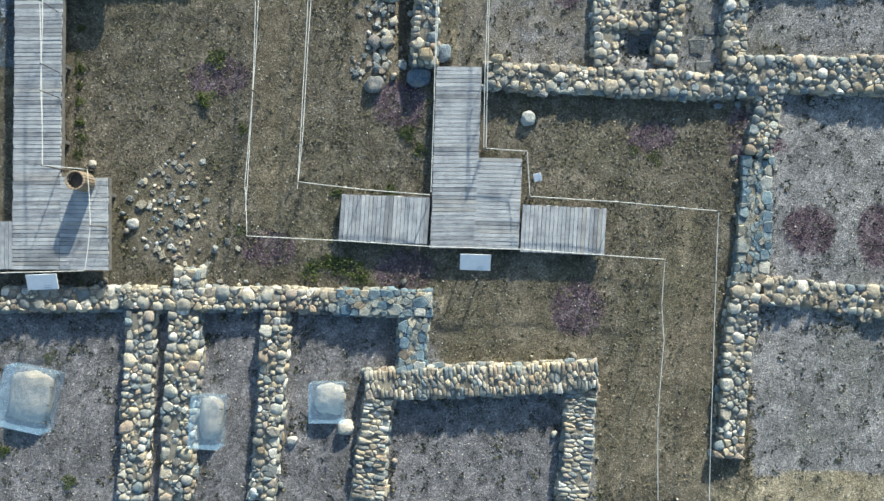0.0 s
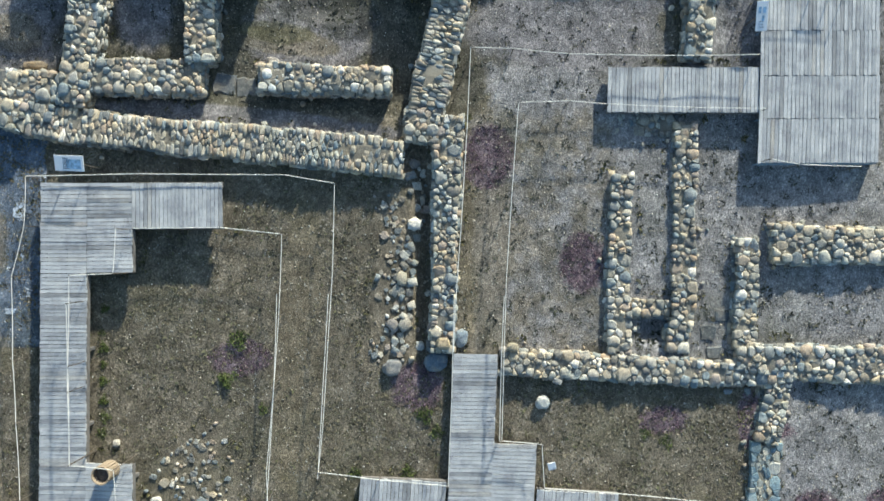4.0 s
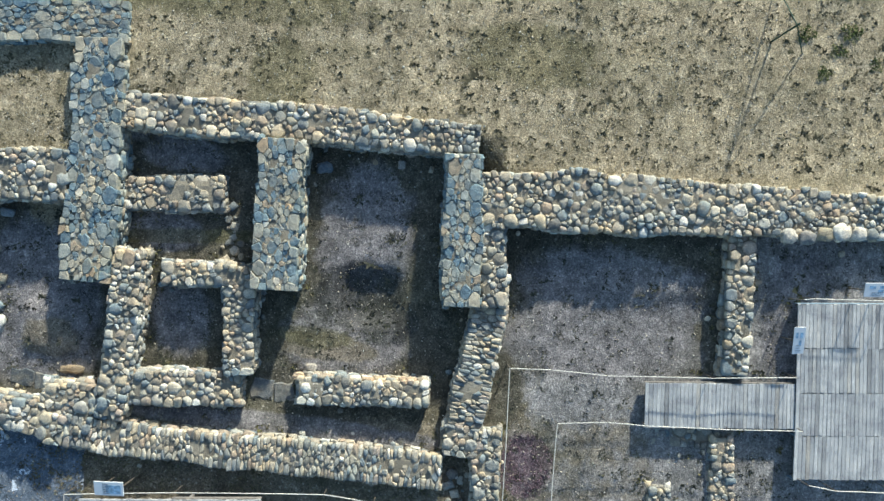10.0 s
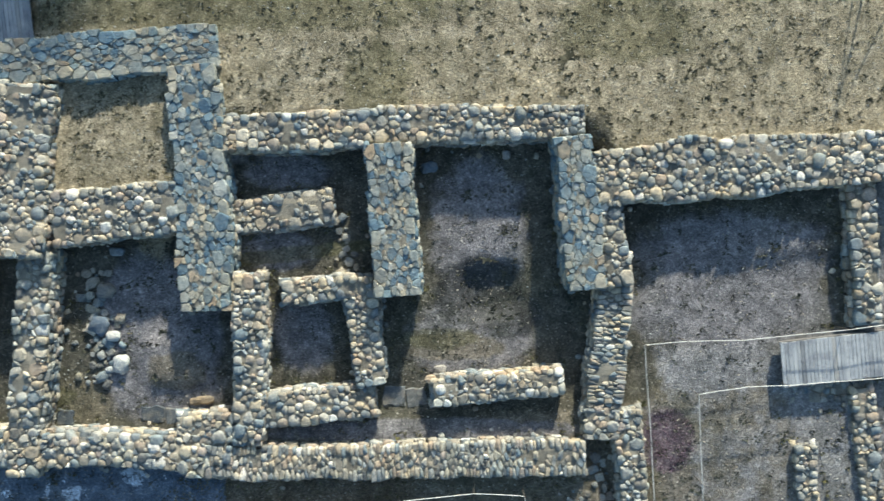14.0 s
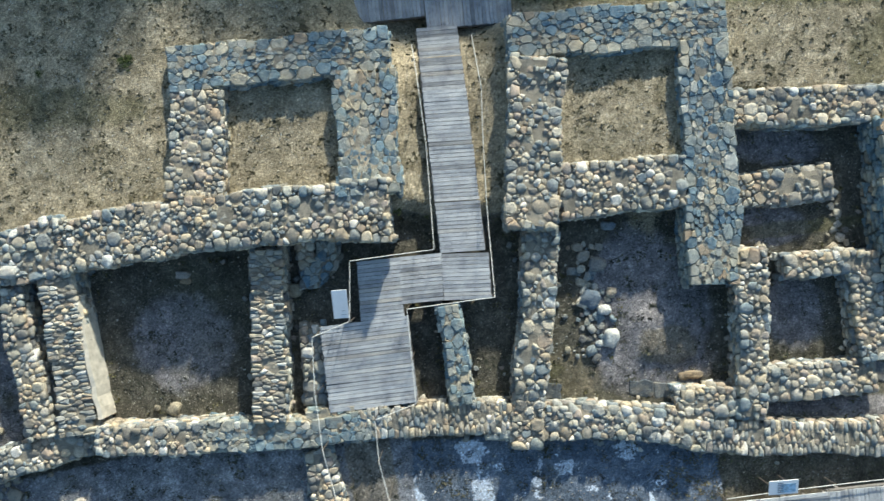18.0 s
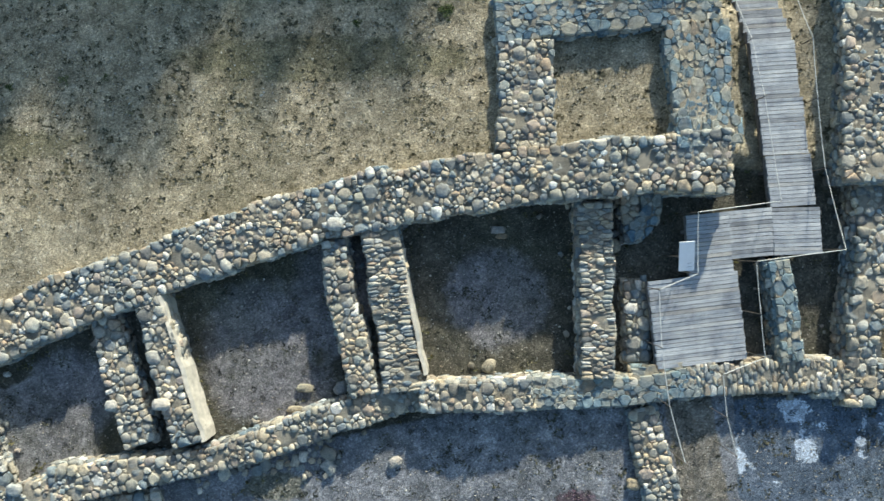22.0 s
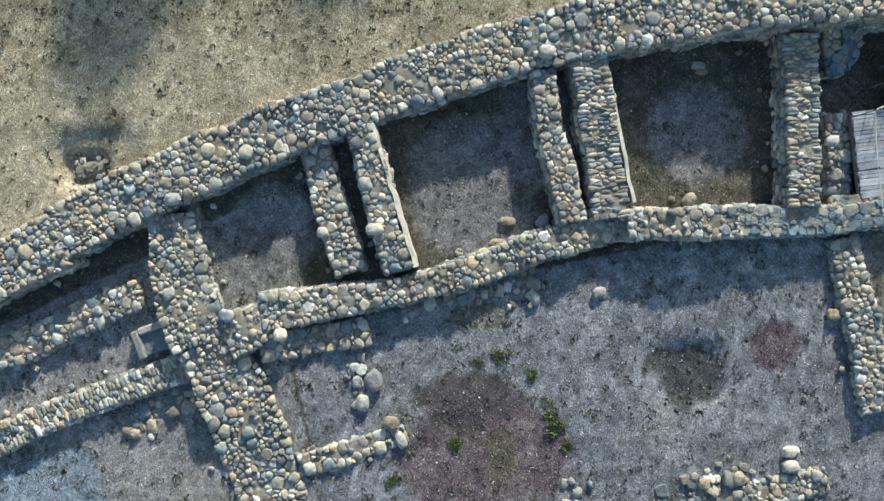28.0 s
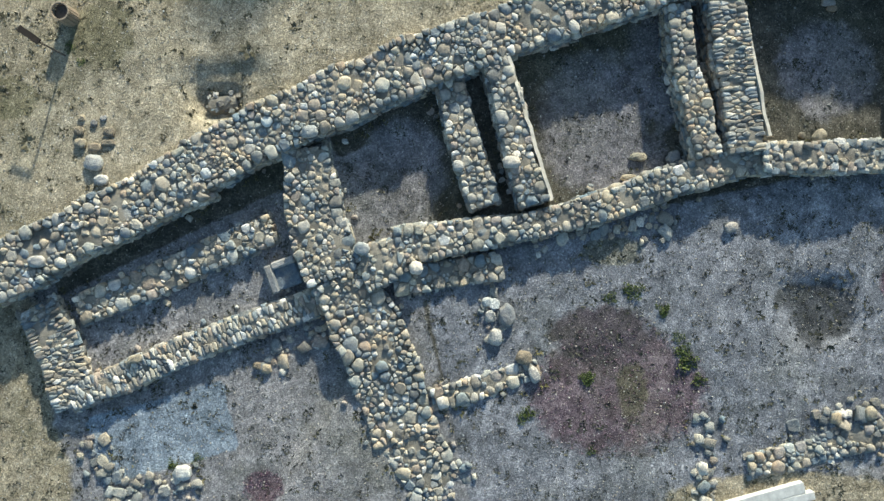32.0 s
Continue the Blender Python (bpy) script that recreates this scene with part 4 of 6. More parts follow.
wall("loose", [(-49.87, 10.42, 0.80), (-47.79, 11.16, 0.80)], -0.35, -0.62)
wall("loose", [(-55.62, 8.77, 0.62), (-55.09, 6.80, 0.62), (-54.96, 5.33, 0.62)], -0.35, -0.62)
wall("loose", [(-54.89, 7.00, 0.73), (-52.26, 6.84, 0.80)], -0.35, -0.62)
wall("loose", [(-35.84, 7.48, 0.73), (-35.94, 4.65, 0.84)], -0.35, -0.62)
wall("rounded", [(-34.53, 5.69, 0.72), (-32.32, 5.97, 0.90), (-30.12, 6.33, 0.90), (-27.67, 6.68, 0.90)], -0.20, -0.62)
wall("loose", [(-32.27, 7.01, 0.55), (-29.89, 7.22, 0.66)], -0.40, -0.62)
wall("rounded", [(-26.41, 14.29, 0.89), (-26.13, 11.83, 1.07), (-25.90, 8.74, 1.07)], 0.00, -0.62)
wall("slab", [(-25.40, 20.96, 0.64), (-25.42, 20.47, 0.61), (-25.72, 20.01, 0.61), (-26.25, 19.82, 0.54)], -0.05, -0.62)
wall("loose", [(-41.10, 13.68, 0.92), (-37.58, 13.83, 0.84), (-36.10, 13.90, 0.55)], -0.50, -0.62)
wall("scatter", [(-9.24, 2.91, 2.75), (-8.60, 2.00, 2.75), (-8.78, 0.74, 2.75), (-8.86, -0.16, 2.02)], -0.52, -0.62)
wall("scatter", [(-2.50, 11.22, 0.73), (-2.22, 9.20, 0.92), (-2.49, 7.17, 1.10), (-2.67, 5.51, 0.92)], -0.50, -0.62)
wall("rounded", [(-44.63, 13.62, 1.24), (-45.36, 13.45, 1.42), (-46.28, 13.18, 1.42)], 0.10, -0.62)
wall("loose", [(-47.90, 11.92, 0.72), (-47.43, 11.15, 0.90)], -0.35, -0.62)
wall("scatter", [(-50.76, 19.03, 0.91), (-49.66, 19.05, 0.91)], -0.30, -0.62)

# ---- boardwalks ----
def board_mesh(seed):
    k = random.Random(seed)
    bm = bmesh.new()
    box(bm, Matrix.Identity(4), 1.0, 1.0, 0.04, 0.003)
    for v in bm.verts:
        v.co.x += k.uniform(-0.012, 0.012)
        v.co.z += k.uniform(-0.004, 0.004)
    data = bpy.data.meshes.new("board")
    bm.to_mesh(data)
    bm.free()
    data.materials.append(M_WOOD)
    return data


BOARDS = [board_mesh(k) for k in range(6)]
DECK_TEXT = {
    "boardwalk_l": "weathered grey timber boardwalk with a side platform",
    "boardwalk_t": "weathered grey timber boardwalk with two side arms",
    "boardwalk_e": "pale grey timber viewing platform with a plank ramp",
    "boardwalk_m": "stepped grey timber boardwalk between the two towers",
}
DECKS = {}


def deck(name, tl, tr, bl, z, boards):
    """A field of boards, from three corners. across: boards run from tl to tr; along: from tl to bl."""
    if name not in DECKS:
        DECKS[name] = thing("boardwalk", *tl, floor_z(*tl), DECK_TEXT[name], "boardwalk")
    home = DECKS[name]
    a, u, v = Vector(tl), Vector(tr) - Vector(tl), Vector(bl) - Vector(tl)
    if boards == "along":
        u, v = v, u
    for f in np.arange(0, 1.001, 0.04):
        for g in np.arange(0, 1.001, 0.02):
            q = a + u * f + v * g
            covered[grid_at(q.x, q.y)] = True
    count = max(2, round(v.length / 0.125))
    step = v / count
    turn = math.atan2(u.y, u.x)
    hz = home.location.z
    for k in range(count):
        mid = a + u * 0.5 + step * (k + 0.5)
        b = part("board", BOARDS[random.randrange(6)], home)
        b.location = (mid.x - home.location.x, mid.y - home.location.y, z - hz - 0.02 + random.uniform(-0.004, 0.004))
        b.rotation_euler = (random.gauss(0, 0.004), random.gauss(0, 0.002), turn + random.gauss(0, 0.004))
        b.scale = (u.length + random.uniform(-0.02, 0.03), step.length * random.uniform(0.86, 0.93), 1)
    for f in (-0.012 / u.length, 1 + 0.012 / u.length):
        mid = a + u * f + v * 0.5
        bm = bmesh.new()
        skirt = name == "boardwalk_e" and z > 0.07
        deep = 0.42 if skirt else 0.15
        box(bm, Matrix.Translation((mid.x - home.location.x, mid.y - home.location.y, z - hz - 0.05 - deep / 2)) @ Matrix.Rotation(math.atan2(v.y, v.x), 4, "Z"), v.length * 0.99, 0.025, deep, 0.004)
        part("fascia", (bm, M_SKIRT if skirt else M_BEAM), home, "blue-grey skirt board" if skirt else "darker edge board")
    for f in (0.06, 0.5, 0.94):
        bm = bmesh.new()
        mid = a + u * f + v * 0.5
        box(bm, Matrix.Translation((mid.x - home.location.x, mid.y - home.location.y, z - hz - 0.12)) @ Matrix.Rotation(math.atan2(v.y, v.x), 4, "Z"), v.length * 0.98, 0.07, 0.15)
        part("joist", (bm, M_BEAM), home)
        for g in np.arange(0.5, v.length, 2.4):
            c = a + u * f + v.normalized() * g
            deep = z - 0.19 - floor_z(c.x, c.y) + 0.1
            if deep > 0.05:
                bm = bmesh.new()
                box(bm, Matrix.Translation((c.x - home.location.x, c.y - home.location.y, z - hz - 0.19 - deep / 2)), 0.1, 0.1, deep)
                part("support_post", (bm, M_BEAM), home)


# ---- rope fences ----
def tube(bm, pts, radius, sides=6):
    last = None
    for k, p in enumerate(pts):
        d = (pts[min(k + 1, len(pts) - 1)] - pts[max(k - 1, 0)]).normalized()
        s = d.cross(Vector((0, 0, 1)))
        s = s.normalized() if s.length > 1e-3 else Vector((1, 0, 0))
        w = s.cross(d)
        ring = [bm.verts.new(p + (s * math.cos(6.2832 * j / sides) + w * math.sin(6.2832 * j / sides)) * radius) for j in range(sides)]
        if last:
            for j in range(sides):
                bm.faces.new((last[j], last[(j + 1) % sides], ring[(j + 1) % sides], ring[j]))
        last = ring


def rope_line(pts, high):
    home = thing("rope_fence", *pts[0], floor_z(*pts[0]), "white rope strung between thin dark iron posts", "rope fence", "rope fences")
    hx, hy, hz = home.location
    line = []
    for k, (x, y) in enumerate(pts):
        z = (high[k] if isinstance(high, tuple) else high) - hz
        foot = floor_z(x, y) - hz - 0.1
        bm = bmesh.new()
        tube(bm, [Vector((x - hx, y - hy, foot)), Vector((x - hx + random.uniform(-0.02, 0.02), y - hy, z + 0.04))], 0.014)
        part("post", (bm, M_POST), home)
        here = Vector((x - hx, y - hy, z))
        if line:
            prev = line[-1]
            for j in range(1, 6):
                f = j / 6
                q = prev.lerp(here, f)
                q.z -= 0.07 * f * (1 - f) * min(1.5, (here - prev).length) 
                line.append(q)
        line.append(here)
    bm = bmesh.new()
    tube(bm, line, 0.012)
    part("rope", (bm, M_ROPE), home)


# ---- information panels ----
M_INK = plain("print_ink", (0.12, 0.13, 0.15), 0.5, 0.1)
M_PICTURE = plain("print_picture", (0.3, 0.45, 0.6), 0.4, 0.5, 9)


def bars(home, m, w, h, rows, mat):
    """Lines of unreadable writing."""
    for r in range(rows):
        y = h * (0.32 - 0.64 * r / max(1, rows - 1))
        n = random.uniform(0.55, 0.8) * w
        bm = bmesh.new()
        box(bm, m @ Matrix.Translation((-w * 0.42 + n / 2, y, 0.0155)), n, h * 0.045, 0.004)
        part("writing", (bm, mat), home, "line of small dark writing")


def info_sign(at_, w, h, turn, z, look_):
    x, y = at_
    home = thing("information_panel", x, y, floor_z(x, y), "white slanted information panel on a dark metal stand", "sign", "information panels")
    rise = z - home.location.z
    m = Matrix.Translation((0, 0, rise)) @ Matrix.Rotation(radians(turn), 4, "Z") @ Matrix.Rotation(radians(14), 4, "X")
    bm = bmesh.new()
    box(bm, m, w, h, 0.025, 0.006)
    panel = part("panel", (bm, M_SIGN), home)
    if look_ == "picture":
        bm = bmesh.new()
        box(bm, m @ Matrix.Translation((w * 0.16, -h * 0.05, 0.0145)), w * 0.5, h * 0.62, 0.004)
        part("picture", (bm, M_PICTURE), panel, "pale blue printed picture")
        bars(panel, m @ Matrix.Translation((-w * 0.08, 0, 0)), w * 0.3, h, 6, M_INK)
    elif look_ == "text":
        for px, py, sw, sh in ((-0.22, 0.2, 0.22, 0.2), (0.18, 0.2, 0.26, 0.2), (0.1, -0.08, 0.2, 0.18)):
            bm = bmesh.new()
            box(bm, m @ Matrix.Translation((px * w, py * h, 0.0145)), sw * w, sh * h, 0.004)
            part("picture", (bm, M_PICTURE), panel, "small dark printed picture")
        bars(panel, m @ Matrix.Translation((0, -h * 0.28, 0)), w * 0.6, h * 0.3, 3, M_INK)
    else:
        bars(panel, m @ Matrix.Translation((w * 0.2, -h * 0.3, 0)), w * 0.35, h * 0.2, 2, M_INK)
    for s in (-0.35, 0.35):
        p = Matrix.Rotation(radians(turn), 4, "Z") @ Vector((s * w, 0, 0))
        bm = bmesh.new()
        tube(bm, [Vector((p.x, p.y, -0.1)), Vector((p.x, p.y, rise - 0.02))], 0.02)
        part("leg", (bm, M_POST), home)


def plaster_face(a, b):
    """A pale plastered face on the side of a wall."""
    a, b = Vector(a), Vector(b)
    d = b - a
    ob = thing("plaster_face", a.x, a.y, FLOOR, "pale lime plaster facing on a stone wall", "plaster", kind="structure")
    side = Vector((-d.y, d.x)).normalized()
    bm = bmesh.new()
    n = 14
    rings = []
    for k in range(n + 1):
        q = d * (k / n)
        wob = random.uniform(-0.03, 0.03)
        t_ = 0.93 + random.uniform(-0.05, 0.02)
        rings.append([bm.verts.new((q.x - side.x * o, q.y - side.y * o, z)) for o, z in ((-0.15 + wob, -0.1), (-0.12 + wob, t_ - 0.1), (0.0 + wob, t_ - 0.06), (0.02 + wob, -0.1))])
    for p_, q_ in zip(rings, rings[1:]):
        for j in range(3):
            bm.faces.new((p_[j], q_[j], q_[j + 1], p_[j + 1]))
    for r in (rings[0], rings[-1]):
        bm.faces.new(r)
    bmesh.ops.recalc_face_normals(bm, faces=bm.faces[:])
    part("plaster", (bm, M_PLASTER), ob)


M_GLASS, gt, gb = material("acrylic", 0.08)
gb.inputs["Base Color"].default_value = (0.5, 0.7, 0.9, 1)
gb.inputs["Specular IOR Level"].default_value = 0.5
clear = node(gt, "BsdfTransparent", Color=(0.94, 0.975, 1.0, 1))
both = node(gt, "MixShader", Fac=0.1)
gt.links.new(clear.outputs[0], both.inputs[1])
gt.links.new(gb.outputs[0], both.inputs[2])
gt.links.new(both.outputs[0], gt.nodes["Material Output"].inputs["Surface"])
TONE_TEXT = {"beige": "large beige weathered boulder under a clear cover", "white": "pale white rounded boulder lying on the ground", "tan": "tan rounded boulder lying on the ground", "blue": "blue-grey angular stone block lying on the ground", "grey": "grey weathered boulder lying on the ground"}
BOULDER_MESH = {}


def boulder(x, y, w, h, turn, tone, high=None):
    key = (tone, RNG.integers(4))
    if key not in BOULDER_MESH:
        bm = bmesh.new()
        bmesh.ops.create_icosphere(bm, subdivisions=3, radius=0.5)
        off = Vector(RNG.uniform(-20, 20, 3))
        boxy = (2.8 if tone in ("blue", "grey") else 4.2 if tone == "beige" else 2.4) + 0.3 * key[1]
        for v in bm.verts:
            q = v.co.normalized()
            n = sum(abs(c) ** boxy for c in q) ** (1 / boxy)
            v.co = q / n * 0.5 * (1 + 0.3 * noise.noise(q * 1.3 + off) + 0.1 * noise.noise(q * 4 + off))
        data = bpy.data.meshes.new("boulder")
        bm.to_mesh(data)
        bm.free()
        data.polygons.foreach_set("use_smooth", [True] * len(data.polygons))
        data.materials.append(M_TONE[tone])
        BOULDER_MESH[key] = data
    ob = new("boulder", BOULDER_MESH[key])
    tall = high or min(min(w, h) * 0.62, 0.28)
    z = floor_z(x, y)
    row, col = grid_at(x, y)
    if covered[row, col] and high is None:
        z = wall_top[row, col] - 0.02
    ob.location, ob.rotation_euler, ob.scale = (x, y, z + tall * 0.24), (0.06, 0.05, radians(turn)), (w * 0.98, h * 0.98, tall)
    return tagged(ob, TONE_TEXT[tone], "boulder", "loose boulders")


def display_case(at_, w, h, turn, tone):
    x, y = at_
    boulder(x + 0.04, y + 0.05, w * 0.78, h * 0.8, turn, tone, 0.5)
    home = thing("display_case", x, y, floor_z(x, y), "blue-tinted clear acrylic cover box over a large stone", "display case", "display cases")
    m = Matrix.Rotation(radians(turn), 4, "Z")
    tall = 0.62
    for name, mm, size in (("top_pane", Matrix.Translation((0, 0, tall)), (w, h, 0.012)), ("side_pane", Matrix.Translation((w / 2, 0, tall / 2)), (0.012, h, tall - 0.02)),
                           ("side_pane", Matrix.Translation((-w / 2, 0, tall / 2)), (0.012, h, tall - 0.02)), ("side_pane", Matrix.Translation((0, h / 2, tall / 2)), (w - 0.03, 0.012, tall - 0.02)),
                           ("side_pane", Matrix.Translation((0, -h / 2, tall / 2)), (w - 0.03, 0.012, tall - 0.02))):
        bm = bmesh.new()
        box(bm, m @ mm, *size)
        ob = part(name, (bm, M_GLASS), home)
        ob.visible_shadow = False
    for k in (-0.3, 0.0, 0.3):
        bm = bmesh.new()
        box(bm, m @ Matrix.Translation((w / 2 + 0.01, k * h, tall - 0.03)), 0.12, 0.03, 0.03)
        part("clip", (bm, M_POST), home, "small dark metal clip")


M_SLAT = plain("bin_slats", (0.3, 0.24, 0.17), 0.8, 0.4, 14)


def slatted_bin(at_, z):
    x, y = at_
    z = floor_z(x, y) if z is None else z
    home = thing("litter_bin", x, y, z, "round open litter bin of brown upright wooden slats", "litter bin", "litter bins")
    n, r, tall = 18, 0.27, 0.62
    bm = bmesh.new()
    box(bm, Matrix.Translation((0, 0, tall / 2)), 0.05, r * 0.3, tall, 0.008)
    data = bpy.data.meshes.new("slat")
    bm.to_mesh(data)
    bm.free()
    data.materials.append(M_SLAT)
    for k in range(n):
        ob = part("slat", data, home)
        q = 6.2832 * k / n
        ob.location, ob.rotation_euler = (r * math.cos(q), r * math.sin(q), 0), (0, 0, q)
    bm = bmesh.new()
    bmesh.ops.create_cone(bm, cap_ends=True, segments=24, radius1=r - 0.05, radius2=r - 0.04, depth=0.4, matrix=Matrix.Translation((0, 0, 0.24)))
    part("liner", (bm, M_POST), home, "dark metal liner")
    for zz in (0.15, tall - 0.12):
        bm = bmesh.new()
        tube(bm, [Vector(((r - 0.03) * math.cos(6.2832 * k / 24), (r - 0.03) * math.sin(6.2832 * k / 24), zz)) for k in range(25)], 0.012)
        part("hoop", (bm, M_POST), home, "dark iron hoop")


def pole_sign(at_, foot):
    x, y = foot
    home = thing("pole_sign", x, y, floor_z(x, y), "dark narrow sign board on a thin tall pole", "sign")
    rise = 1.1 - home.location.z
    bm = bmesh.new()
    tube(bm, [Vector((0, 0, -0.2)), Vector((0, 0, rise))], 0.03, 8)
    part("pole", (bm, M_POST), home)
    d = Vector((at_[0] - x, at_[1] - y))
    bm = bmesh.new()
    box(bm, Matrix.Translation((d.x, d.y, rise + 0.02)) @ Matrix.Rotation(math.atan2(d.y, d.x), 4, "Z") @ Matrix.Rotation(radians(8), 4, "X"), d.length * 2.1, 0.2, 0.03, 0.005)
    part("board", (bm, M_BOARD), home)


M_GREENPAINT = plain("green_paint", (0.015, 0.05, 0.038), 0.5, 0.3, 12)


def braced_post(x, y, tall, feet):
    """The braced end post of a fence."""
    home = thing("fence_post", x, y, floor_z(x, y), "dark green steel fence post with slanted braces", "fence post")
    bm = bmesh.new()
    tube(bm, [Vector((0, 0, -0.2)), Vector((0, 0, tall))], 0.03, 10)
    part("post", (bm, M_GREENPAINT), home)
    bm = bmesh.new()
    bmesh.ops.create_cone(bm, cap_ends=True, segments=12, radius1=0.045, radius2=0.03, depth=0.05, matrix=Matrix.Translation((0, 0, tall + 0.02)))
    part("cap", (bm, M_GREENPAINT), home)
    for fx, fy in feet:
        bm = bmesh.new()
        tube(bm, [Vector((fx - x, fy - y, floor_z(fx, fy) - home.location.z - 0.1)), Vector((0, 0, tall - 0.08))], 0.02, 8)
        part("brace", (bm, M_GREENPAINT), home, "slanted dark green brace")


def stone_beam(a, b, w):
    a, b = Vector(a), Vector(b)
    d = b - a
    mid = (a + b) / 2
    home = thing("stone_beam", mid.x, mid.y, floor_z(mid.x, mid.y), "long white squared beam lying on the ground", "beam", "white beams")
    bm = bmesh.new()
    box(bm, Matrix.Translation((0, 0, 0.1)) @ Matrix.Rotation(math.atan2(d.y, d.x), 4, "Z"), d.length, w * 0.85, 0.22, 0.02)
    part("beam", (bm, M_PALE), home)


def trough(at_):
    x, y = at_
    home = thing("stone_trough", x, y, floor_z(x, y), "grey hewn stone corner block with a raised rim", "stone block")
    for name, ox, oy, sx, sy, sz, mat in (("base", 0.08, -0.05, 0.85, 0.75, 0.3, M_TONE["blue"]), ("rim", -0.4, 0.0, 0.26, 0.95, 0.42, M_TONE["grey"]), ("rim", 0.12, 0.4, 0.8, 0.24, 0.42, M_TONE["grey"])):
        bm = bmesh.new()
        box(bm, Matrix.Rotation(radians(14), 4, "Z") @ Matrix.Translation((ox, oy, sz / 2 - 0.05)), sx, sy, sz, 0.05)
        part(name, (bm, mat), home)


def flat_slab(x, y, w, h, turn):
    """A worn paving slab, level with the floor."""
    bm = bmesh.new()
    box(bm, Matrix.Translation((0, 0, -0.035)), w, h, 0.14, 0.03)
    bmesh.ops.subdivide_edges(bm, edges=[e_ for e_ in bm.edges if e_.calc_length() > 0.2], cuts=2, use_grid_fill=True)
    for v in bm.verts:
        v.co.x += 0.11 * noise.noise(v.co * 3 + Vector((x, y, 0)))
        v.co.y += 0.11 * noise.noise(v.co * 3 + Vector((y, x, 3)))
        v.co.z += 0.012 * noise.noise(v.co * 6 + Vector((x, y, 5)))
    data = bpy.data.meshes.new("flat_slab")
    bm.to_mesh(data)
    bm.free()
    data.materials.append(M_TONE["paver"])
    ob = new("flat_slab", data)
    ob.location, ob.rotation_euler = (x, y, floor_z(x, y)), (0, 0, radians(turn))
    return tagged(ob, "flat blue-grey stone slab set in the floor", "stone slab", "floor slabs")


deck("boardwalk_l", (-13.43, 11.41), (-11.97, 11.41), (-13.45, -0.29), 0.30, "across")
deck("boardwalk_l", (-11.97, 11.41), (-10.55, 11.42), (-11.95, 8.57), 0.30, "across")
deck("boardwalk_l", (-10.55, 11.40), (-7.68, 11.42), (-10.54, 9.98), 0.30, "along")
deck("boardwalk_l", (-11.99, 2.57), (-10.51, 2.54), (-11.97, -0.29), 0.30, "across")
deck("boardwalk_l", (-16.11, 1.16), (-13.45, 1.19), (-16.10, -0.29), 0.30, "along")
deck("boardwalk_t", (-0.37, 6.02), (1.02, 6.01), (-0.58, 0.36), 0.00, "across")
deck("boardwalk_t", (0.89, 3.18), (2.27, 3.14), (0.76, 0.34), 0.00, "across")
deck("boardwalk_t", (-3.34, 2.03), (-0.58, 1.93), (-3.44, 0.59), 0.00, "along")
deck("boardwalk_t", (2.29, 1.70), (4.89, 1.57), (2.20, 0.26), 0.00, "along")
deck("boardwalk_e", (4.50, 15.15), (9.28, 15.15), (4.47, 13.73), 0.05, "along")
deck("boardwalk_e", (9.33, 17.71), (13.05, 17.72), (9.30, 16.31), 0.10, "along")
deck("boardwalk_e", (9.30, 16.29), (13.05, 16.31), (9.28, 14.88), 0.10, "along")
deck("boardwalk_e", (9.28, 14.86), (13.05, 14.88), (9.25, 13.52), 0.10, "along")
deck("boardwalk_e", (9.25, 13.50), (13.05, 13.52), (9.20, 12.12), 0.10, "along")
deck("boardwalk_m", (-21.83, 21.80), (-20.42, 21.74), (-21.82, 20.19), 0.12, "across")
deck("boardwalk_m", (-21.83, 23.60), (-20.43, 23.54), (-21.83, 21.82), 0.03, "across")
deck("boardwalk_m", (-21.83, 25.42), (-20.45, 25.36), (-21.83, 23.62), -0.07, "across")
for step in range(6):
    y_ = 25.44 + 0.39 * step
    deck("boardwalk_m", (-21.83, y_ + 0.38), (-20.46, y_ + 0.33), (-21.83, y_), -0.2 - 0.17 * step, "across")
deck("boardwalk_m", (-21.82, 20.17), (-20.33, 20.06), (-21.87, 18.69), 0.14, "across")
deck("boardwalk_m", (-23.14, 20.21), (-21.81, 20.20), (-23.23, 18.71), 0.14, "across")
deck("boardwalk_m", (-24.49, 20.21), (-23.14, 20.21), (-24.56, 18.32), 0.14, "across")
deck("boardwalk_m", (-25.89, 18.29), (-23.09, 18.34), (-25.87, 15.53), 0.14, "across")
deck("boardwalk_m", (-21.45, 29.60), (-18.54, 29.48), (-21.46, 27.79), -1.18, "along")
deck("boardwalk_m", (-24.10, 29.75), (-21.47, 29.77), (-24.11, 28.20), -1.18, "along")
rope_line([(-5.91, 7.95), (-5.99, 5.18), (-6.22, 2.33), (-6.15, 0.73), (-3.36, 0.59), (-0.54, 0.40), (2.20, 0.31), (4.75, 0.13), (6.53, -0.00), (6.42, -1.36), (6.48, -2.45), (6.28, -4.75), (6.27, -7.25)], 0.45)
rope_line([(-4.30, 7.94), (-4.45, 5.17), (-4.60, 2.38), (-2.68, 2.15), (-0.57, 1.97)], 0.45)
rope_line([(-0.37, 7.81), (-0.44, 4.75), (-0.54, 2.03)], 0.70)
rope_line([(1.19, 7.91), (1.10, 5.66), (1.06, 3.39), (2.38, 3.29), (2.46, 1.92), (5.18, 1.74), (6.88, 1.58), (8.15, 1.46), (8.05, -0.69), (7.95, -3.23), (7.80, -7.25)], 0.45)
rope_line([(-12.07, 7.67), (-12.02, 5.00), (-11.95, 2.79), (-10.62, 2.67), (-10.52, 1.01), (-10.68, -0.31), (-13.18, -0.37), (-14.84, -0.44)], 1.20)
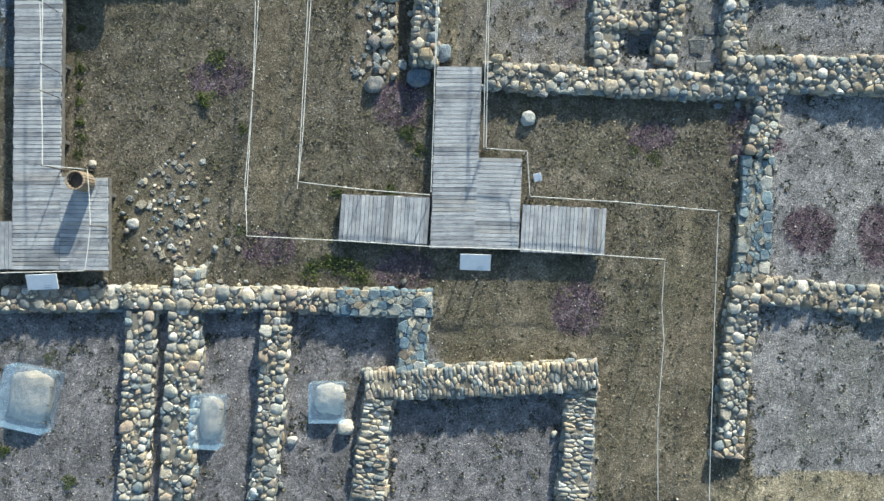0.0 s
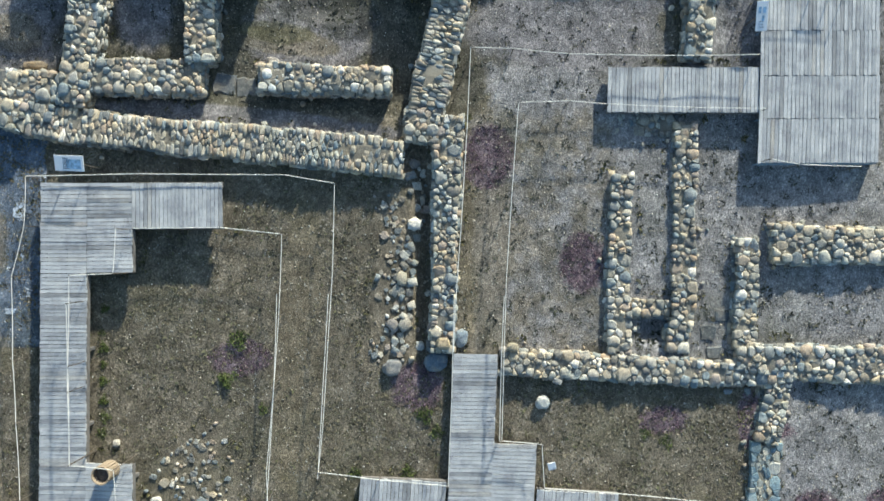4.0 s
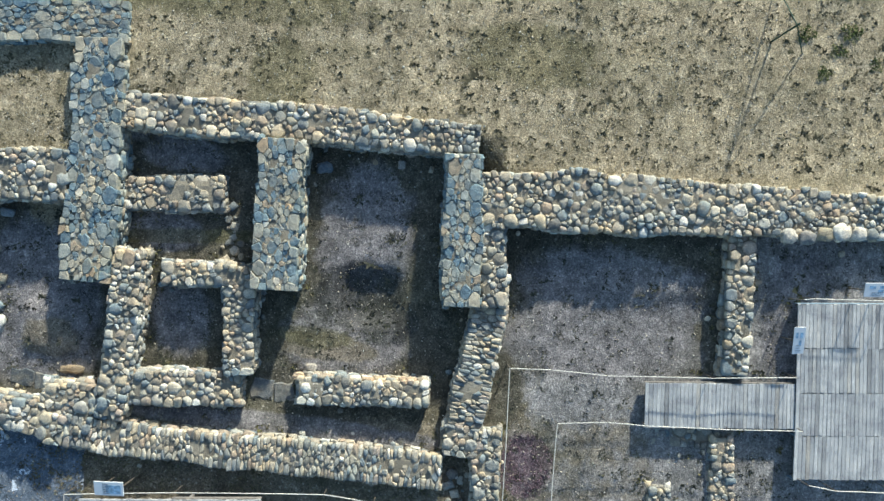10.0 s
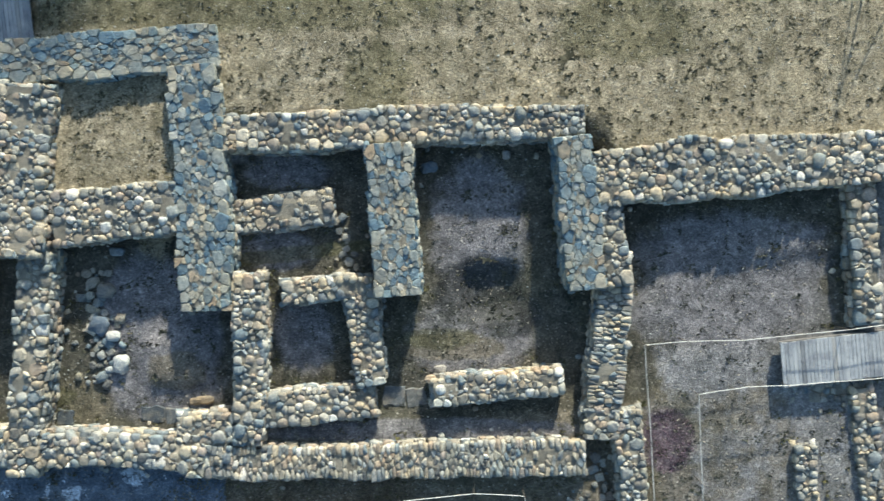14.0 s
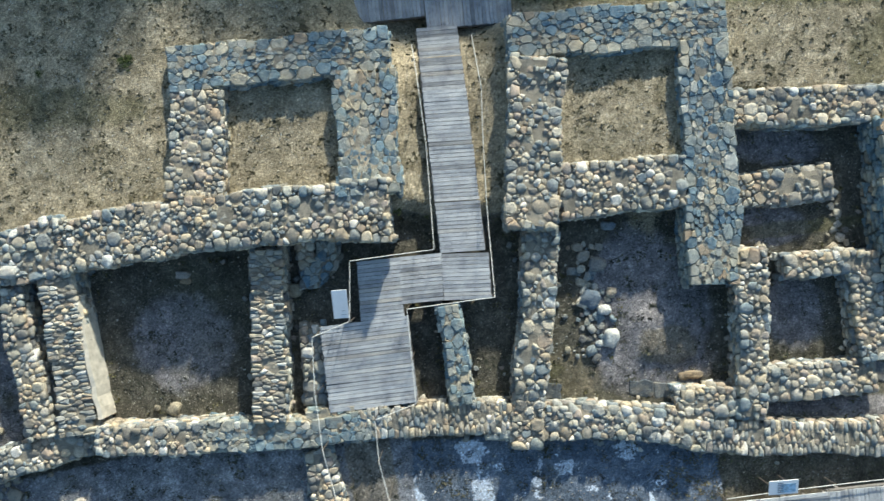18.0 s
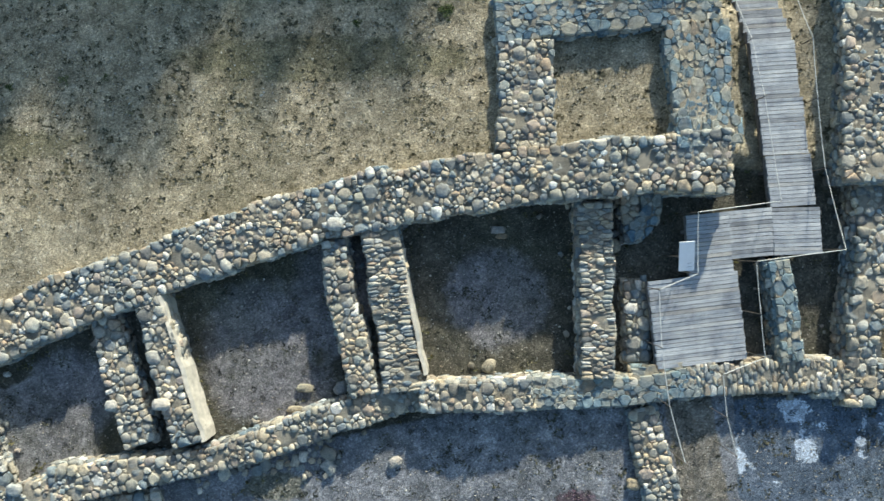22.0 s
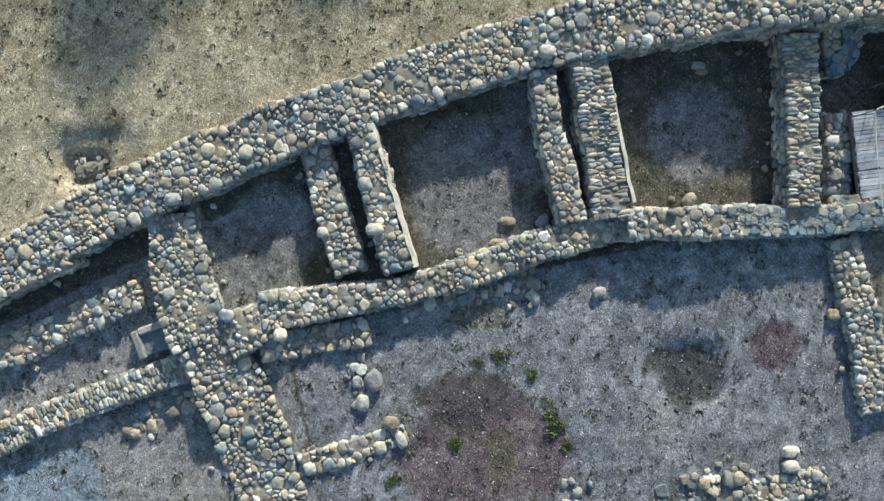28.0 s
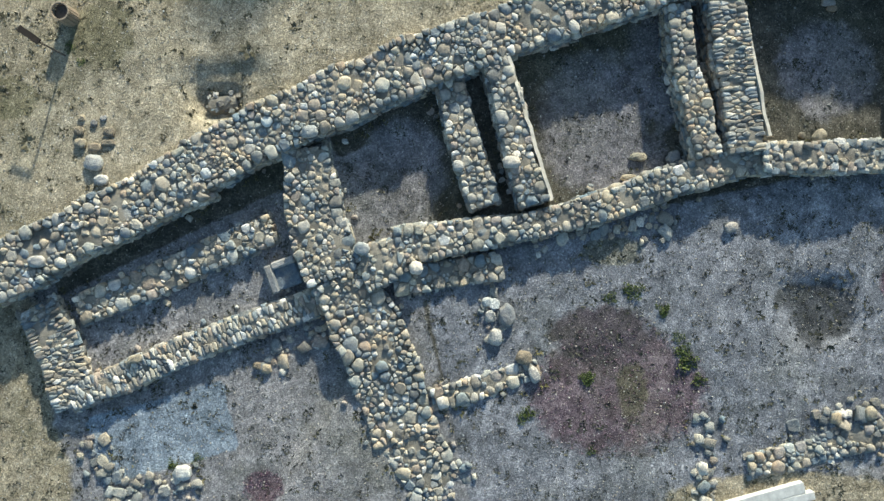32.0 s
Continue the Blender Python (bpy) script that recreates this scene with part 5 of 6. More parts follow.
rope_line([(9.13, 15.44), (6.51, 15.40), (3.19, 15.45), (1.44, 15.62), (0.12, 15.66), (0.01, 13.07), (-0.16, 10.09), (-0.33, 7.63), (-0.39, 6.14)], 0.45)
rope_line([(9.31, 13.76), (7.04, 13.79), (4.42, 13.89), (3.19, 13.99), (1.62, 13.94), (1.42, 11.15), (1.25, 8.34), (1.16, 4.83), (1.13, 3.42)], 0.45)
rope_line([(-13.95, 1.43), (-14.09, 3.86), (-14.20, 5.80), (-14.25, 8.45), (-13.86, 10.04), (-13.82, 11.60), (-10.36, 11.68), (-5.67, 11.66), (-4.12, 11.40), (-4.17, 8.67), (-4.30, 6.56), (-4.46, 3.74), (-4.62, 2.16)], 0.45)
rope_line([(-10.44, 9.97), (-7.70, 10.01), (-5.76, 9.81), (-5.85, 7.25), (-6.00, 4.96), (-6.20, 1.48)], 0.45)
rope_line([(-10.58, 9.94), (-10.66, 8.58), (-11.99, 8.53), (-12.01, 5.78), (-11.96, 2.81)], 1.20)
rope_line([(-25.93, 18.11), (-24.75, 18.46), (-24.55, 20.26), (-22.00, 20.33), (-21.9, 23.57), (-21.95, 25.44), (-22.02, 27.07)], (1.25, 1.25, 1.25, 1.1, 0.6, 0.3, -0.4))
rope_line([(-20.05, 27.2), (-19.97, 25.3), (-20.12, 23.4), (-20.24, 21.2), (-20.34, 18.71), (-23.00, 18.64), (-23.03, 17.08), (-23.04, 15.79), (-24.32, 15.44), (-24.34, 14.17), (-24.16, 12.99)], (-0.5, 0.14, 0.3, 0.5, 1.25, 1.25, 1.25, 1.25, 1.25, 1.25, 1.25))
rope_line([(-25.93, 18.11), (-26.03, 16.39), (-25.98, 14.68), (-25.70, 12.95)], 1.25)
rope_line([(9.14, 17.89), (9.49, 17.93), (12.06, 17.87)], 0.70)
rope_line([(9.33, 12.16), (10.20, 11.99), (12.07, 11.93)], 0.70)
info_sign((0.80, -0.08), 0.93, 0.50, -2.1, 0.35, "plain")
info_sign((-12.38, -0.66), 0.95, 0.48, 1.9, 0.50, "plain")
info_sign((-12.2, 11.95), 0.9, 0.48, -1.8, 0.85, "picture")
info_sign((9.13, 16.61), 0.36, 0.89, 2.3, 0.50, "text")
info_sign((11.45, 18.22), 0.84, 0.45, 0.3, 0.70, "text")
info_sign((-24.99, 19.0), 0.46, 0.9, -2.3, 1.15, "plain")
info_sign((2.73, 2.53), 0.25, 0.25, 14.9, 0.20, "plain")
plaster_face((-41.04, 19.44), (-40.13, 14.81))
plaster_face((-33.60, 21.06), (-33.14, 16.14))
display_case((-13.07, -4.29), 1.54, 1.86, -12.0, "beige")
display_case((-7.49, -5.00), 0.93, 1.57, -4.0, "beige")
display_case((-3.76, -4.39), 1.07, 1.18, 0.0, "beige")
slatted_bin((-11.17, 2.39), 0.3)
slatted_bin((-54.77, 22.21), None)
pole_sign((-55.32, 21.25), (-55.04, 21.01))
braced_post(8.55, 26.16, 1.55, ((9.6, 25.75), (8.75, 28.2)))
stone_beam((-35.79, 4.42), (-32.90, 4.91), 0.43)
stone_beam((-35.23, 4.24), (-32.60, 4.62), 0.32)
trough((-48.81, 13.31))

# ---- loose boulders ----
boulder(-3.24, -5.24, 0.54, 0.50, -0, "white")
boulder(2.49, 4.44, 0.43, 0.43, -0, "white")
boulder(-2.35, 5.53, 0.57, 0.54, -10, "grey")
boulder(-0.95, 5.74, 0.75, 0.64, -0, "blue")
boulder(-1.51, 6.20, 0.36, 0.32, -0, "white")
boulder(-0.16, 6.50, 0.46, 0.61, -0, "blue")
boulder(-0.70, 6.36, 0.43, 0.39, -0, "tan")
boulder(-9.99, 1.15, 0.36, 0.32, -0, "white")
boulder(-5.29, -5.60, 0.29, 0.46, -0, "tan")
boulder(-4.93, -5.66, 0.32, 0.25, -0, "white")
boulder(-5.83, -5.91, 0.25, 0.21, -0, "tan")
boulder(1.51, 6.24, 0.39, 0.29, -0, "tan")
boulder(-11.27, 3.04, 0.25, 0.25, -0, "white")
boulder(2.93, 5.15, 0.29, 0.18, -20, "grey")
boulder(8.45, 4.81, 0.25, 0.18, -0, "blue")
boulder(8.85, 19.86, 0.54, 0.50, 0, "white")
boulder(9.45, 19.84, 0.54, 0.42, 0, "grey")
boulder(10.02, 19.92, 0.48, 0.46, 0, "tan")
boulder(10.52, 19.98, 0.62, 0.60, 25, "white")
boulder(11.1, 19.95, 0.46, 0.44, 0, "white")
boulder(-6.32, 15.45, 0.39, 0.29, 0, "grey")
boulder(-14.08, 15.34, 0.68, 0.29, 0, "tan")
boulder(-5.91, 22.02, 0.50, 0.36, 0, "blue")
boulder(-3.37, 22.13, 0.25, 0.29, 0, "grey")
boulder(-0.33, 15.66, 0.29, 0.29, 0, "white")
boulder(-30.30, 20.39, 0.46, 0.25, -6, "grey")
boulder(-30.21, 20.18, 0.36, 0.21, -6, "tan")
boulder(-31.04, 16.07, 0.39, 0.46, -26, "tan")
boulder(-31.61, 16.15, 0.21, 0.21, -6, "tan")
boulder(-14.39, 15.33, 0.32, 0.25, -6, "tan")
boulder(-16.60, 16.82, 0.50, 0.61, -6, "white")
boulder(-16.74, 17.76, 0.50, 0.36, -6, "white")
boulder(-17.17, 18.18, 0.61, 0.61, -36, "blue")
boulder(-16.79, 19.28, 0.54, 0.46, -6, "grey")
boulder(-18.05, 16.57, 0.21, 0.25, -6, "tan")
boulder(-26.70, 19.48, 0.46, 0.46, -6, "tan")
boulder(-16.30, 20.48, 0.46, 0.29, -6, "blue")
boulder(-35.35, 21.06, 0.54, 0.43, -6, "white")
boulder(-36.99, 15.98, 0.54, 0.29, -6, "tan")
boulder(-35.85, 15.86, 0.43, 0.43, -6, "grey")
boulder(-34.34, 13.41, 0.43, 0.32, 14, "grey")
boulder(-26.90, 11.93, 0.43, 0.39, -6, "tan")
boulder(-41.24, 16.11, 0.61, 0.39, -6, "white")
boulder(-42.90, 16.19, 0.39, 0.36, -6, "white")
boulder(-47.39, 17.70, 0.50, 0.39, 14, "white")
boulder(-46.17, 13.91, 0.46, 0.39, -26, "white")
boulder(-37.36, 15.33, 0.54, 0.25, -6, "tan")
boulder(-44.54, 13.12, 0.46, 0.43, -6, "white")
boulder(-42.23, 10.65, 0.43, 0.54, -6, "white")
boulder(-41.81, 11.30, 0.54, 0.68, 14, "grey")
boulder(-41.39, 9.91, 0.50, 0.46, -6, "tan")
boulder(-41.13, 9.35, 0.32, 0.54, 19, "white")
boulder(-42.34, 11.34, 0.32, 0.39, -6, "white")
boulder(-42.38, 11.80, 0.36, 0.32, -6, "white")
boulder(-28.73, 7.67, 0.54, 0.36, -6, "white")
boulder(-28.78, 7.20, 0.61, 0.43, -6, "white")
boulder(-30.48, 6.98, 0.43, 0.46, -6, "tan")
boulder(-31.60, 6.94, 0.36, 0.43, -6, "tan")
boulder(-54.33, 17.45, 0.57, 0.50, -6, "white")
boulder(-54.15, 16.89, 0.43, 0.32, -6, "white")
boulder(-54.74, 18.52, 0.32, 0.29, -6, "tan")
boulder(-53.78, 18.39, 0.36, 0.32, -6, "tan")
boulder(-54.72, 18.12, 0.36, 0.32, -6, "tan")
boulder(-54.64, 18.93, 0.21, 0.21, -6, "tan")
boulder(-53.85, 18.05, 0.43, 0.21, -6, "tan")
boulder(-54.28, 17.94, 0.43, 0.29, -6, "tan")
boulder(-54.26, 18.73, 0.21, 0.21, -6, "grey")
boulder(-53.95, 18.86, 0.21, 0.18, -6, "grey")
boulder(-52.75, 7.27, 0.57, 0.50, -6, "white")
boulder(-49.71, 10.34, 0.32, 0.32, -6, "tan")
boulder(-50.00, 10.47, 0.25, 0.25, -6, "tan")
boulder(-49.21, 10.20, 0.25, 0.18, -6, "white")
boulder(-53.77, 11.12, 0.50, 0.29, 14, "tan")
boulder(-56.26, 14.52, 0.50, 0.36, -6, "white")
flat_slab(-7.90, 14.75, 0.75, 0.68, -9)
flat_slab(-7.18, 14.64, 0.64, 0.64, -2)
flat_slab(-15.80, 15.06, 0.75, 0.54, -8)
flat_slab(-14.98, 14.93, 0.82, 0.50, -3)
flat_slab(-18.65, 15.26, 0.54, 0.54, -11)
flat_slab(-32.92, 15.24, 0.46, 0.32, 4)
flat_slab(-34.33, 13.43, 0.39, 0.32, -6)
flat_slab(8.54, 20.29, 0.46, 0.54, 0)
flat_slab(-32.97, 6.83, 0.46, 0.32, 6)
flat_slab(-32.00, 6.92, 0.39, 0.39, 4)
flat_slab(7.80, 6.66, 0.43, 0.46, 0)
flat_slab(8.26, 7.22, 0.39, 0.36, -10)
flat_slab(7.99, 6.02, 0.46, 0.36, 0)


# ---- grass, pebbles and low plants ----
def leaf_material(name, *stops):
    m, t, b = material(name, 0.75)
    rnd = t.nodes.new("ShaderNodeNewGeometry").outputs["Random Per Island"]
    t.links.new(ramp(t, rnd, *stops), b.inputs["Base Color"])
    return m


M_TUFT = leaf_material("dry_grass", (0.0, (0.045, 0.045, 0.023)), (0.55, (0.095, 0.088, 0.045)), (0.85, (0.18, 0.155, 0.08)), (1.0, (0.34, 0.29, 0.17)))
M_CLUMP = leaf_material("grass_clumps", (0.0, (0.055, 0.05, 0.028)), (0.5, (0.1, 0.088, 0.05)), (0.85, (0.17, 0.147, 0.085)), (1.0, (0.3, 0.25, 0.15)))
M_MOSS = leaf_material("wall_weeds", (0.0, (0.045, 0.045, 0.02)), (0.5, (0.1, 0.095, 0.038)), (0.8, (0.16, 0.145, 0.06)), (1.0, (0.26, 0.22, 0.11)))
M_CUSHION = leaf_material("weed_cushions", (0.0, (0.02, 0.021, 0.017)), (0.6, (0.045, 0.045, 0.034)), (1.0, (0.1, 0.093, 0.07)))
M_BARK = plain("bark", (0.12, 0.095, 0.07), 0.9, 0.4, 9)
M_HERB = leaf_material("low_herbs", (0.0, (0.06, 0.056, 0.036)), (0.5, (0.115, 0.1, 0.064)), (0.8, (0.17, 0.15, 0.095)), (0.9, (0.13, 0.14, 0.06)), (1.0, (0.28, 0.24, 0.17)))
M_WEED = leaf_material("dark_weeds", (0.0, (0.03, 0.033, 0.024)), (0.6, (0.06, 0.062, 0.042)), (1.0, (0.13, 0.12, 0.08)))
M_GREEN = leaf_material("green_leaves", (0.0, (0.035, 0.05, 0.015)), (0.6, (0.085, 0.11, 0.03)), (1.0, (0.17, 0.19, 0.055)))
M_THYME = leaf_material("purple_heather", (0.0, (0.05, 0.03, 0.036)), (0.5, (0.15, 0.088, 0.108)), (0.8, (0.26, 0.165, 0.2)), (1.0, (0.45, 0.34, 0.39)))
GEN = np.random.default_rng(21)


def free(x, y):
    return ~covered[grid_at(x, y)]


def blades(name, x, y, radius, tall, per, mat, label, category):
    """Clumps of leaning blades, all in one mesh."""
    n = len(x)
    z = height(x, y)
    q = GEN.uniform(0, 6.2832, (n, per))
    r = radius[:, None] * np.sqrt(GEN.uniform(0.02, 1, (n, per)))
    h = tall[:, None] * GEN.uniform(0.5, 1.2, (n, per))
    w = radius[:, None] * GEN.uniform(0.16, 0.34, (n, per))
    cx, cy = x[:, None] + 0.45 * r * np.cos(q), y[:, None] + 0.45 * r * np.sin(q)
    tx, ty = x[:, None] + 1.25 * r * np.cos(q), y[:, None] + 1.25 * r * np.sin(q)
    sx, sy = -np.sin(q) * w, np.cos(q) * w
    zb = np.broadcast_to(z[:, None] - 0.01, cx.shape)
    v = np.stack([np.stack([cx - sx, cy - sy, zb], -1), np.stack([cx + sx, cy + sy, zb], -1), np.stack([tx, ty, zb + h], -1)], 2).reshape(-1, 3)
    f = np.arange(len(v)).reshape(-1, 3)
    ob = new(name, mesh_from(name, v.tolist(), f.tolist(), mat))
    return tagged(ob, label, category, kind="stuff")


def spread(n, x0, x1, y0, y1):
    return GEN.uniform(x0, x1, n), GEN.uniform(y0, y1, n)


def clumpy(x, y, scale, seed):
    return 0.5 + 0.5 * lumps(x, y, scale, seed) * 2.2


# the slope beyond the fortification: fine grass, and tufts in rows along the slope
x, y = spread(60000, -66, 14, 8, 34)
keep = free(x, y) & (y > fort_line(x)) & (GEN.random(len(x)) < (0.3 + 0.55 * np.clip(clumpy(x, y, 2.2, 11), 0, 1)) * (1 - 0.6 * weights["bare"][grid_at(x, y)]))
x, y = x[keep], y[keep]
blades("fine_grass", x, y, GEN.lognormal(-2.8, 0.45, len(x)), GEN.uniform(0.015, 0.05, len(x)), 7, M_TUFT, "sparse fine dry olive grass on the slope", "grass")
rows_y, cols_x = np.meshgrid(np.arange(0.4, 15, 0.29), np.arange(-66, 14, 0.29))
x = cols_x.ravel() + GEN.uniform(-0.15, 0.15, cols_x.size)
y = fort_line(x) * 0.9 + 2.2 + rows_y.ravel() + GEN.normal(0, 0.08, cols_x.size)
keep = free(x, y) & (y > fort_line(x) + 0.3) & (GEN.random(len(x)) < (0.25 + 0.6 * np.clip(clumpy(x, y, 3.1, 17), 0, 1)) * (1 - 0.75 * weights["bare"][grid_at(x, y)]))
x, y = x[keep], y[keep]
blades("grass_tufts", x, y, GEN.lognormal(-2.34, 0.42, len(x)), GEN.uniform(0.02, 0.055, len(x)), 24, M_CLUMP, "dark olive grass tufts in rows on the dry slope", "grass")
# the gravelled rooms
x, y = spread(42000, -64, 20, -8, 24)
# weeds thicken over the painted pit shade and darken it further
keep = free(x, y) & (y < fort_line(x)) & (weights["brown"][grid_at(x, y)] < 0.5) & (GEN.random(len(x)) < np.maximum(np.clip(clumpy(x, y, 1.6, 12), 0.12, 0.5), np.clip(2 * weights["dark"][grid_at(x, y)] - 0.6, 0, 1)))
x, y = x[keep], y[keep]
blades("floor_weeds", x, y, np.minimum(GEN.lognormal(-2.5, 0.55, len(x)), 0.22), GEN.uniform(0.015, 0.05, len(x)), 16, M_WEED, "small dark weeds dotted over grey gravel", "weeds")
x, y = spread(26000, -64, 20, -8, 24)
keep = free(x, y) & (y < fort_line(x)) & (weights["brown"][grid_at(x, y)] < 0.5) & (GEN.random(len(x)) < np.clip(clumpy(x, y, 2.4, 23), 0.1, 0.6))
x, y = x[keep], y[keep]
blades("dark_cushions", x, y, GEN.uniform(0.05, 0.12, len(x)), GEN.uniform(0.015, 0.035, len(x)), 26, M_CUSHION, "dark round weed cushions dotted over the floors", "weeds")
# the overgrown ground round the boardwalks
x, y = spread(60000, -15.5, 11, -9, 13)
keep = free(x, y) & (weights["brown"][grid_at(x, y)] > 0.4) & (GEN.random(len(x)) > 0.75 * weights["path"][grid_at(x, y)]) & (GEN.random(len(x)) < 0.35 + 0.6 * np.clip(clumpy(x, y, 2.0, 13), 0, 1))
x, y = x[keep], y[keep]
blades("low_herbs", x, y, np.minimum(GEN.lognormal(-2.7, 0.55, len(x)), 0.2), GEN.uniform(0.015, 0.05, len(x)), 10, M_HERB, "low dull green and brown herbs", "herbs")
# weeds at the foot of the walls
beside = covered.copy()
for dy_, dx_ in itertools.product((-1, 0, 1), repeat=2):
    beside |= np.roll(covered, (dy_, dx_), (0, 1))
x, y = spread(90000, -62, 18, -8, 23)
keep = free(x, y) & beside[grid_at(x, y)] & (y < fort_line(x)) & (GEN.random(len(x)) < np.clip(clumpy(x, y, 2.6, 19) - 0.15, 0.05, 0.8))
x, y = x[keep], y[keep]
blades("wall_weeds", x, y, GEN.lognormal(-2.75, 0.45, len(x)), GEN.uniform(0.03, 0.1, len(x)), 9, M_MOSS, "olive and yellow-green weeds along the wall feet", "weeds")
# purple cushions
xs_, ys_ = [], []
for cx, cy, rx, ry in PURPLE:
    n = int((300 if rx * ry < 1.5 else 90) * rx * ry) + 60
    a_, r_ = GEN.uniform(0, 6.2832, n), np.sqrt(GEN.uniform(0, 1.15, n))
    xs_.append(cx + rx * r_ * np.cos(a_)), ys_.append(cy + ry * r_ * np.sin(a_))
x, y = np.concatenate(xs_), np.concatenate(ys_)
keep = free(x, y)
x, y = x[keep], y[keep]
blades("purple_heather", x, y, np.full(len(x), 0.055), GEN.uniform(0.02, 0.05, len(x)), 10, M_THYME, "cushions of purple-brown flowering heather", "heather")


# pebbles
def pebbles(name, x, y, size, mat, label):
    n = len(x)
    z = height(x, y)
    base = np.array([(1, 0, 0), (0, 1, 0), (-1, 0, 0), (0, -1, 0), (0, 0, 0.7), (0, 0, -0.5)], float)
    tri = np.array([(0, 1, 4), (1, 2, 4), (2, 3, 4), (3, 0, 4)])
    q = GEN.uniform(0, 6.2832, n)
    k = base[None] * GEN.uniform(0.6, 1.4, (n, 6, 1)) * (size[:, None, None] * 0.5)
    c, s_ = np.cos(q)[:, None], np.sin(q)[:, None]
    v = np.stack([k[..., 0] * c - k[..., 1] * s_ + x[:, None], k[..., 0] * s_ + k[..., 1] * c + y[:, None], k[..., 2] + z[:, None] + 0.005], -1)
    f = tri[None] + 6 * np.arange(n)[:, None, None]
    ob = new(name, mesh_from(name, v.reshape(-1, 3).tolist(), f.reshape(-1, 3).tolist(), mat))
    return tagged(ob, label, "pebbles", kind="stuff")


x, y = spread(170000, -64, 18, -8, 32)
keep = free(x, y) & (GEN.random(len(x)) < np.where(y < fort_line(x), 0.75, 0.9))
x, y = x[keep], y[keep]
pebbles("pebbles", x, y, np.minimum(GEN.lognormal(-3.6, 0.45, len(x)), 0.07), M_CHIP, "scattered pale pebbles and stone chips")



# ---- shrubs, and unseen trees added to shade the slope ----
def leaf_ball(rng, count, size, squash):
    """A ragged cluster of small leaves."""
    lobes = [(rng.normal(0, 0.42, 3), rng.uniform(0.35, 0.6)) for _ in range(9)]
    vs, fs = [], []
    for k in range(count):
        c, r = lobes[rng.integers(9)]
        d = rng.normal(0, 1, 3)
        q = c + d / np.linalg.norm(d) * r * rng.uniform(0.6, 1.05)
        q[2] = q[2] * squash
        a_, b_ = rng.normal(0, 1, 3), rng.normal(0, 1, 3)
        a_ = a_ / np.linalg.norm(a_)
        b_ = np.cross(a_, b_)
        b_ = b_ / np.linalg.norm(b_)
        w = size * rng.uniform(0.6, 1.3)
        vs += [q - a_ * w, q + b_ * w * 0.5, q + a_ * w, q - b_ * w * 0.5]
        fs.append((4 * k, 4 * k + 1, 4 * k + 2, 4 * k + 3))
    return np.array(vs), fs


RNG2 = np.random.default_rng(5)
SHRUBS = []
for k in range(3):
    v, f = leaf_ball(RNG2, 420, 0.13, 0.55)
    v[:, 2] += 0.35
    SHRUBS.append(mesh_from("shrub", v.tolist(), f, M_GREEN))


def shrub(x, y, r):
    ob = new("shrub", SHRUBS[RNG2.integers(3)])
    ob.location, ob.scale, ob.rotation_euler = (x, y, floor_z(x, y) - 0.03), (r, r * RNG2.uniform(0.7, 1.0), r * 0.5), (0, 0, RNG2.uniform(0, 6))
    return tagged(ob, "small bright green leafy shrub in dry soil", "shrub", "green shrubs")


shrub(-7.71, 5.12, 0.36)
shrub(-7.36, 6.46, 0.39)
shrub(-4.39, -0.31, 0.39)
shrub(-3.53, -0.17, 0.43)
shrub(-2.75, -0.42, 0.36)
shrub(-3.94, -0.03, 0.29)
shrub(-1.36, 3.96, 0.32)
shrub(-0.91, 3.39, 0.29)
shrub(5.75, 3.46, 0.25)
shrub(6.54, 3.15, 0.25)
shrub(-6.53, 0.99, 0.21)
shrub(-6.58, 4.16, 0.21)
shrub(-11.72, 5.59, 0.18)
shrub(-11.72, 5.05, 0.21)
shrub(-11.72, 4.41, 0.21)
shrub(-11.72, 3.88, 0.25)
shrub(-11.72, 3.34, 0.21)
shrub(-11.7, 7.4, 0.2)
shrub(-11.75, 6.6, 0.16)
shrub(-11.72, 6.1, 0.22)
shrub(-3.50, 2.15, 0.25)
shrub(-1.89, 2.14, 0.29)
shrub(-9.72, -5.49, 0.18)
shrub(-11.95, -6.92, 0.29)
shrub(-14.06, -6.03, 0.25)
shrub(-12.61, -3.01, 0.21)
shrub(-11.98, -2.83, 0.14)
shrub(-37.73, 11.67, 0.36)
shrub(-38.48, 11.51, 0.25)
shrub(-36.76, 10.97, 0.29)
shrub(-36.42, 10.08, 0.25)
shrub(-36.16, 9.18, 0.43)
shrub(-36.30, 9.59, 0.29)
shrub(-35.86, 8.56, 0.29)
shrub(-39.40, 9.11, 0.25)
shrub(-41.47, 8.08, 0.25)
shrub(-41.56, 8.02, 0.25)
shrub(-39.55, 6.63, 0.18)
shrub(-39.45, 9.01, 0.29)
shrub(-52.26, 7.59, 0.21)
shrub(-53.08, 7.56, 0.21)
shrub(-54.90, 21.27, 0.23)
shrub(-54.49, 20.77, 0.18)
shrub(9.69, 26.34, 0.32)
shrub(10.79, 25.89, 0.29)
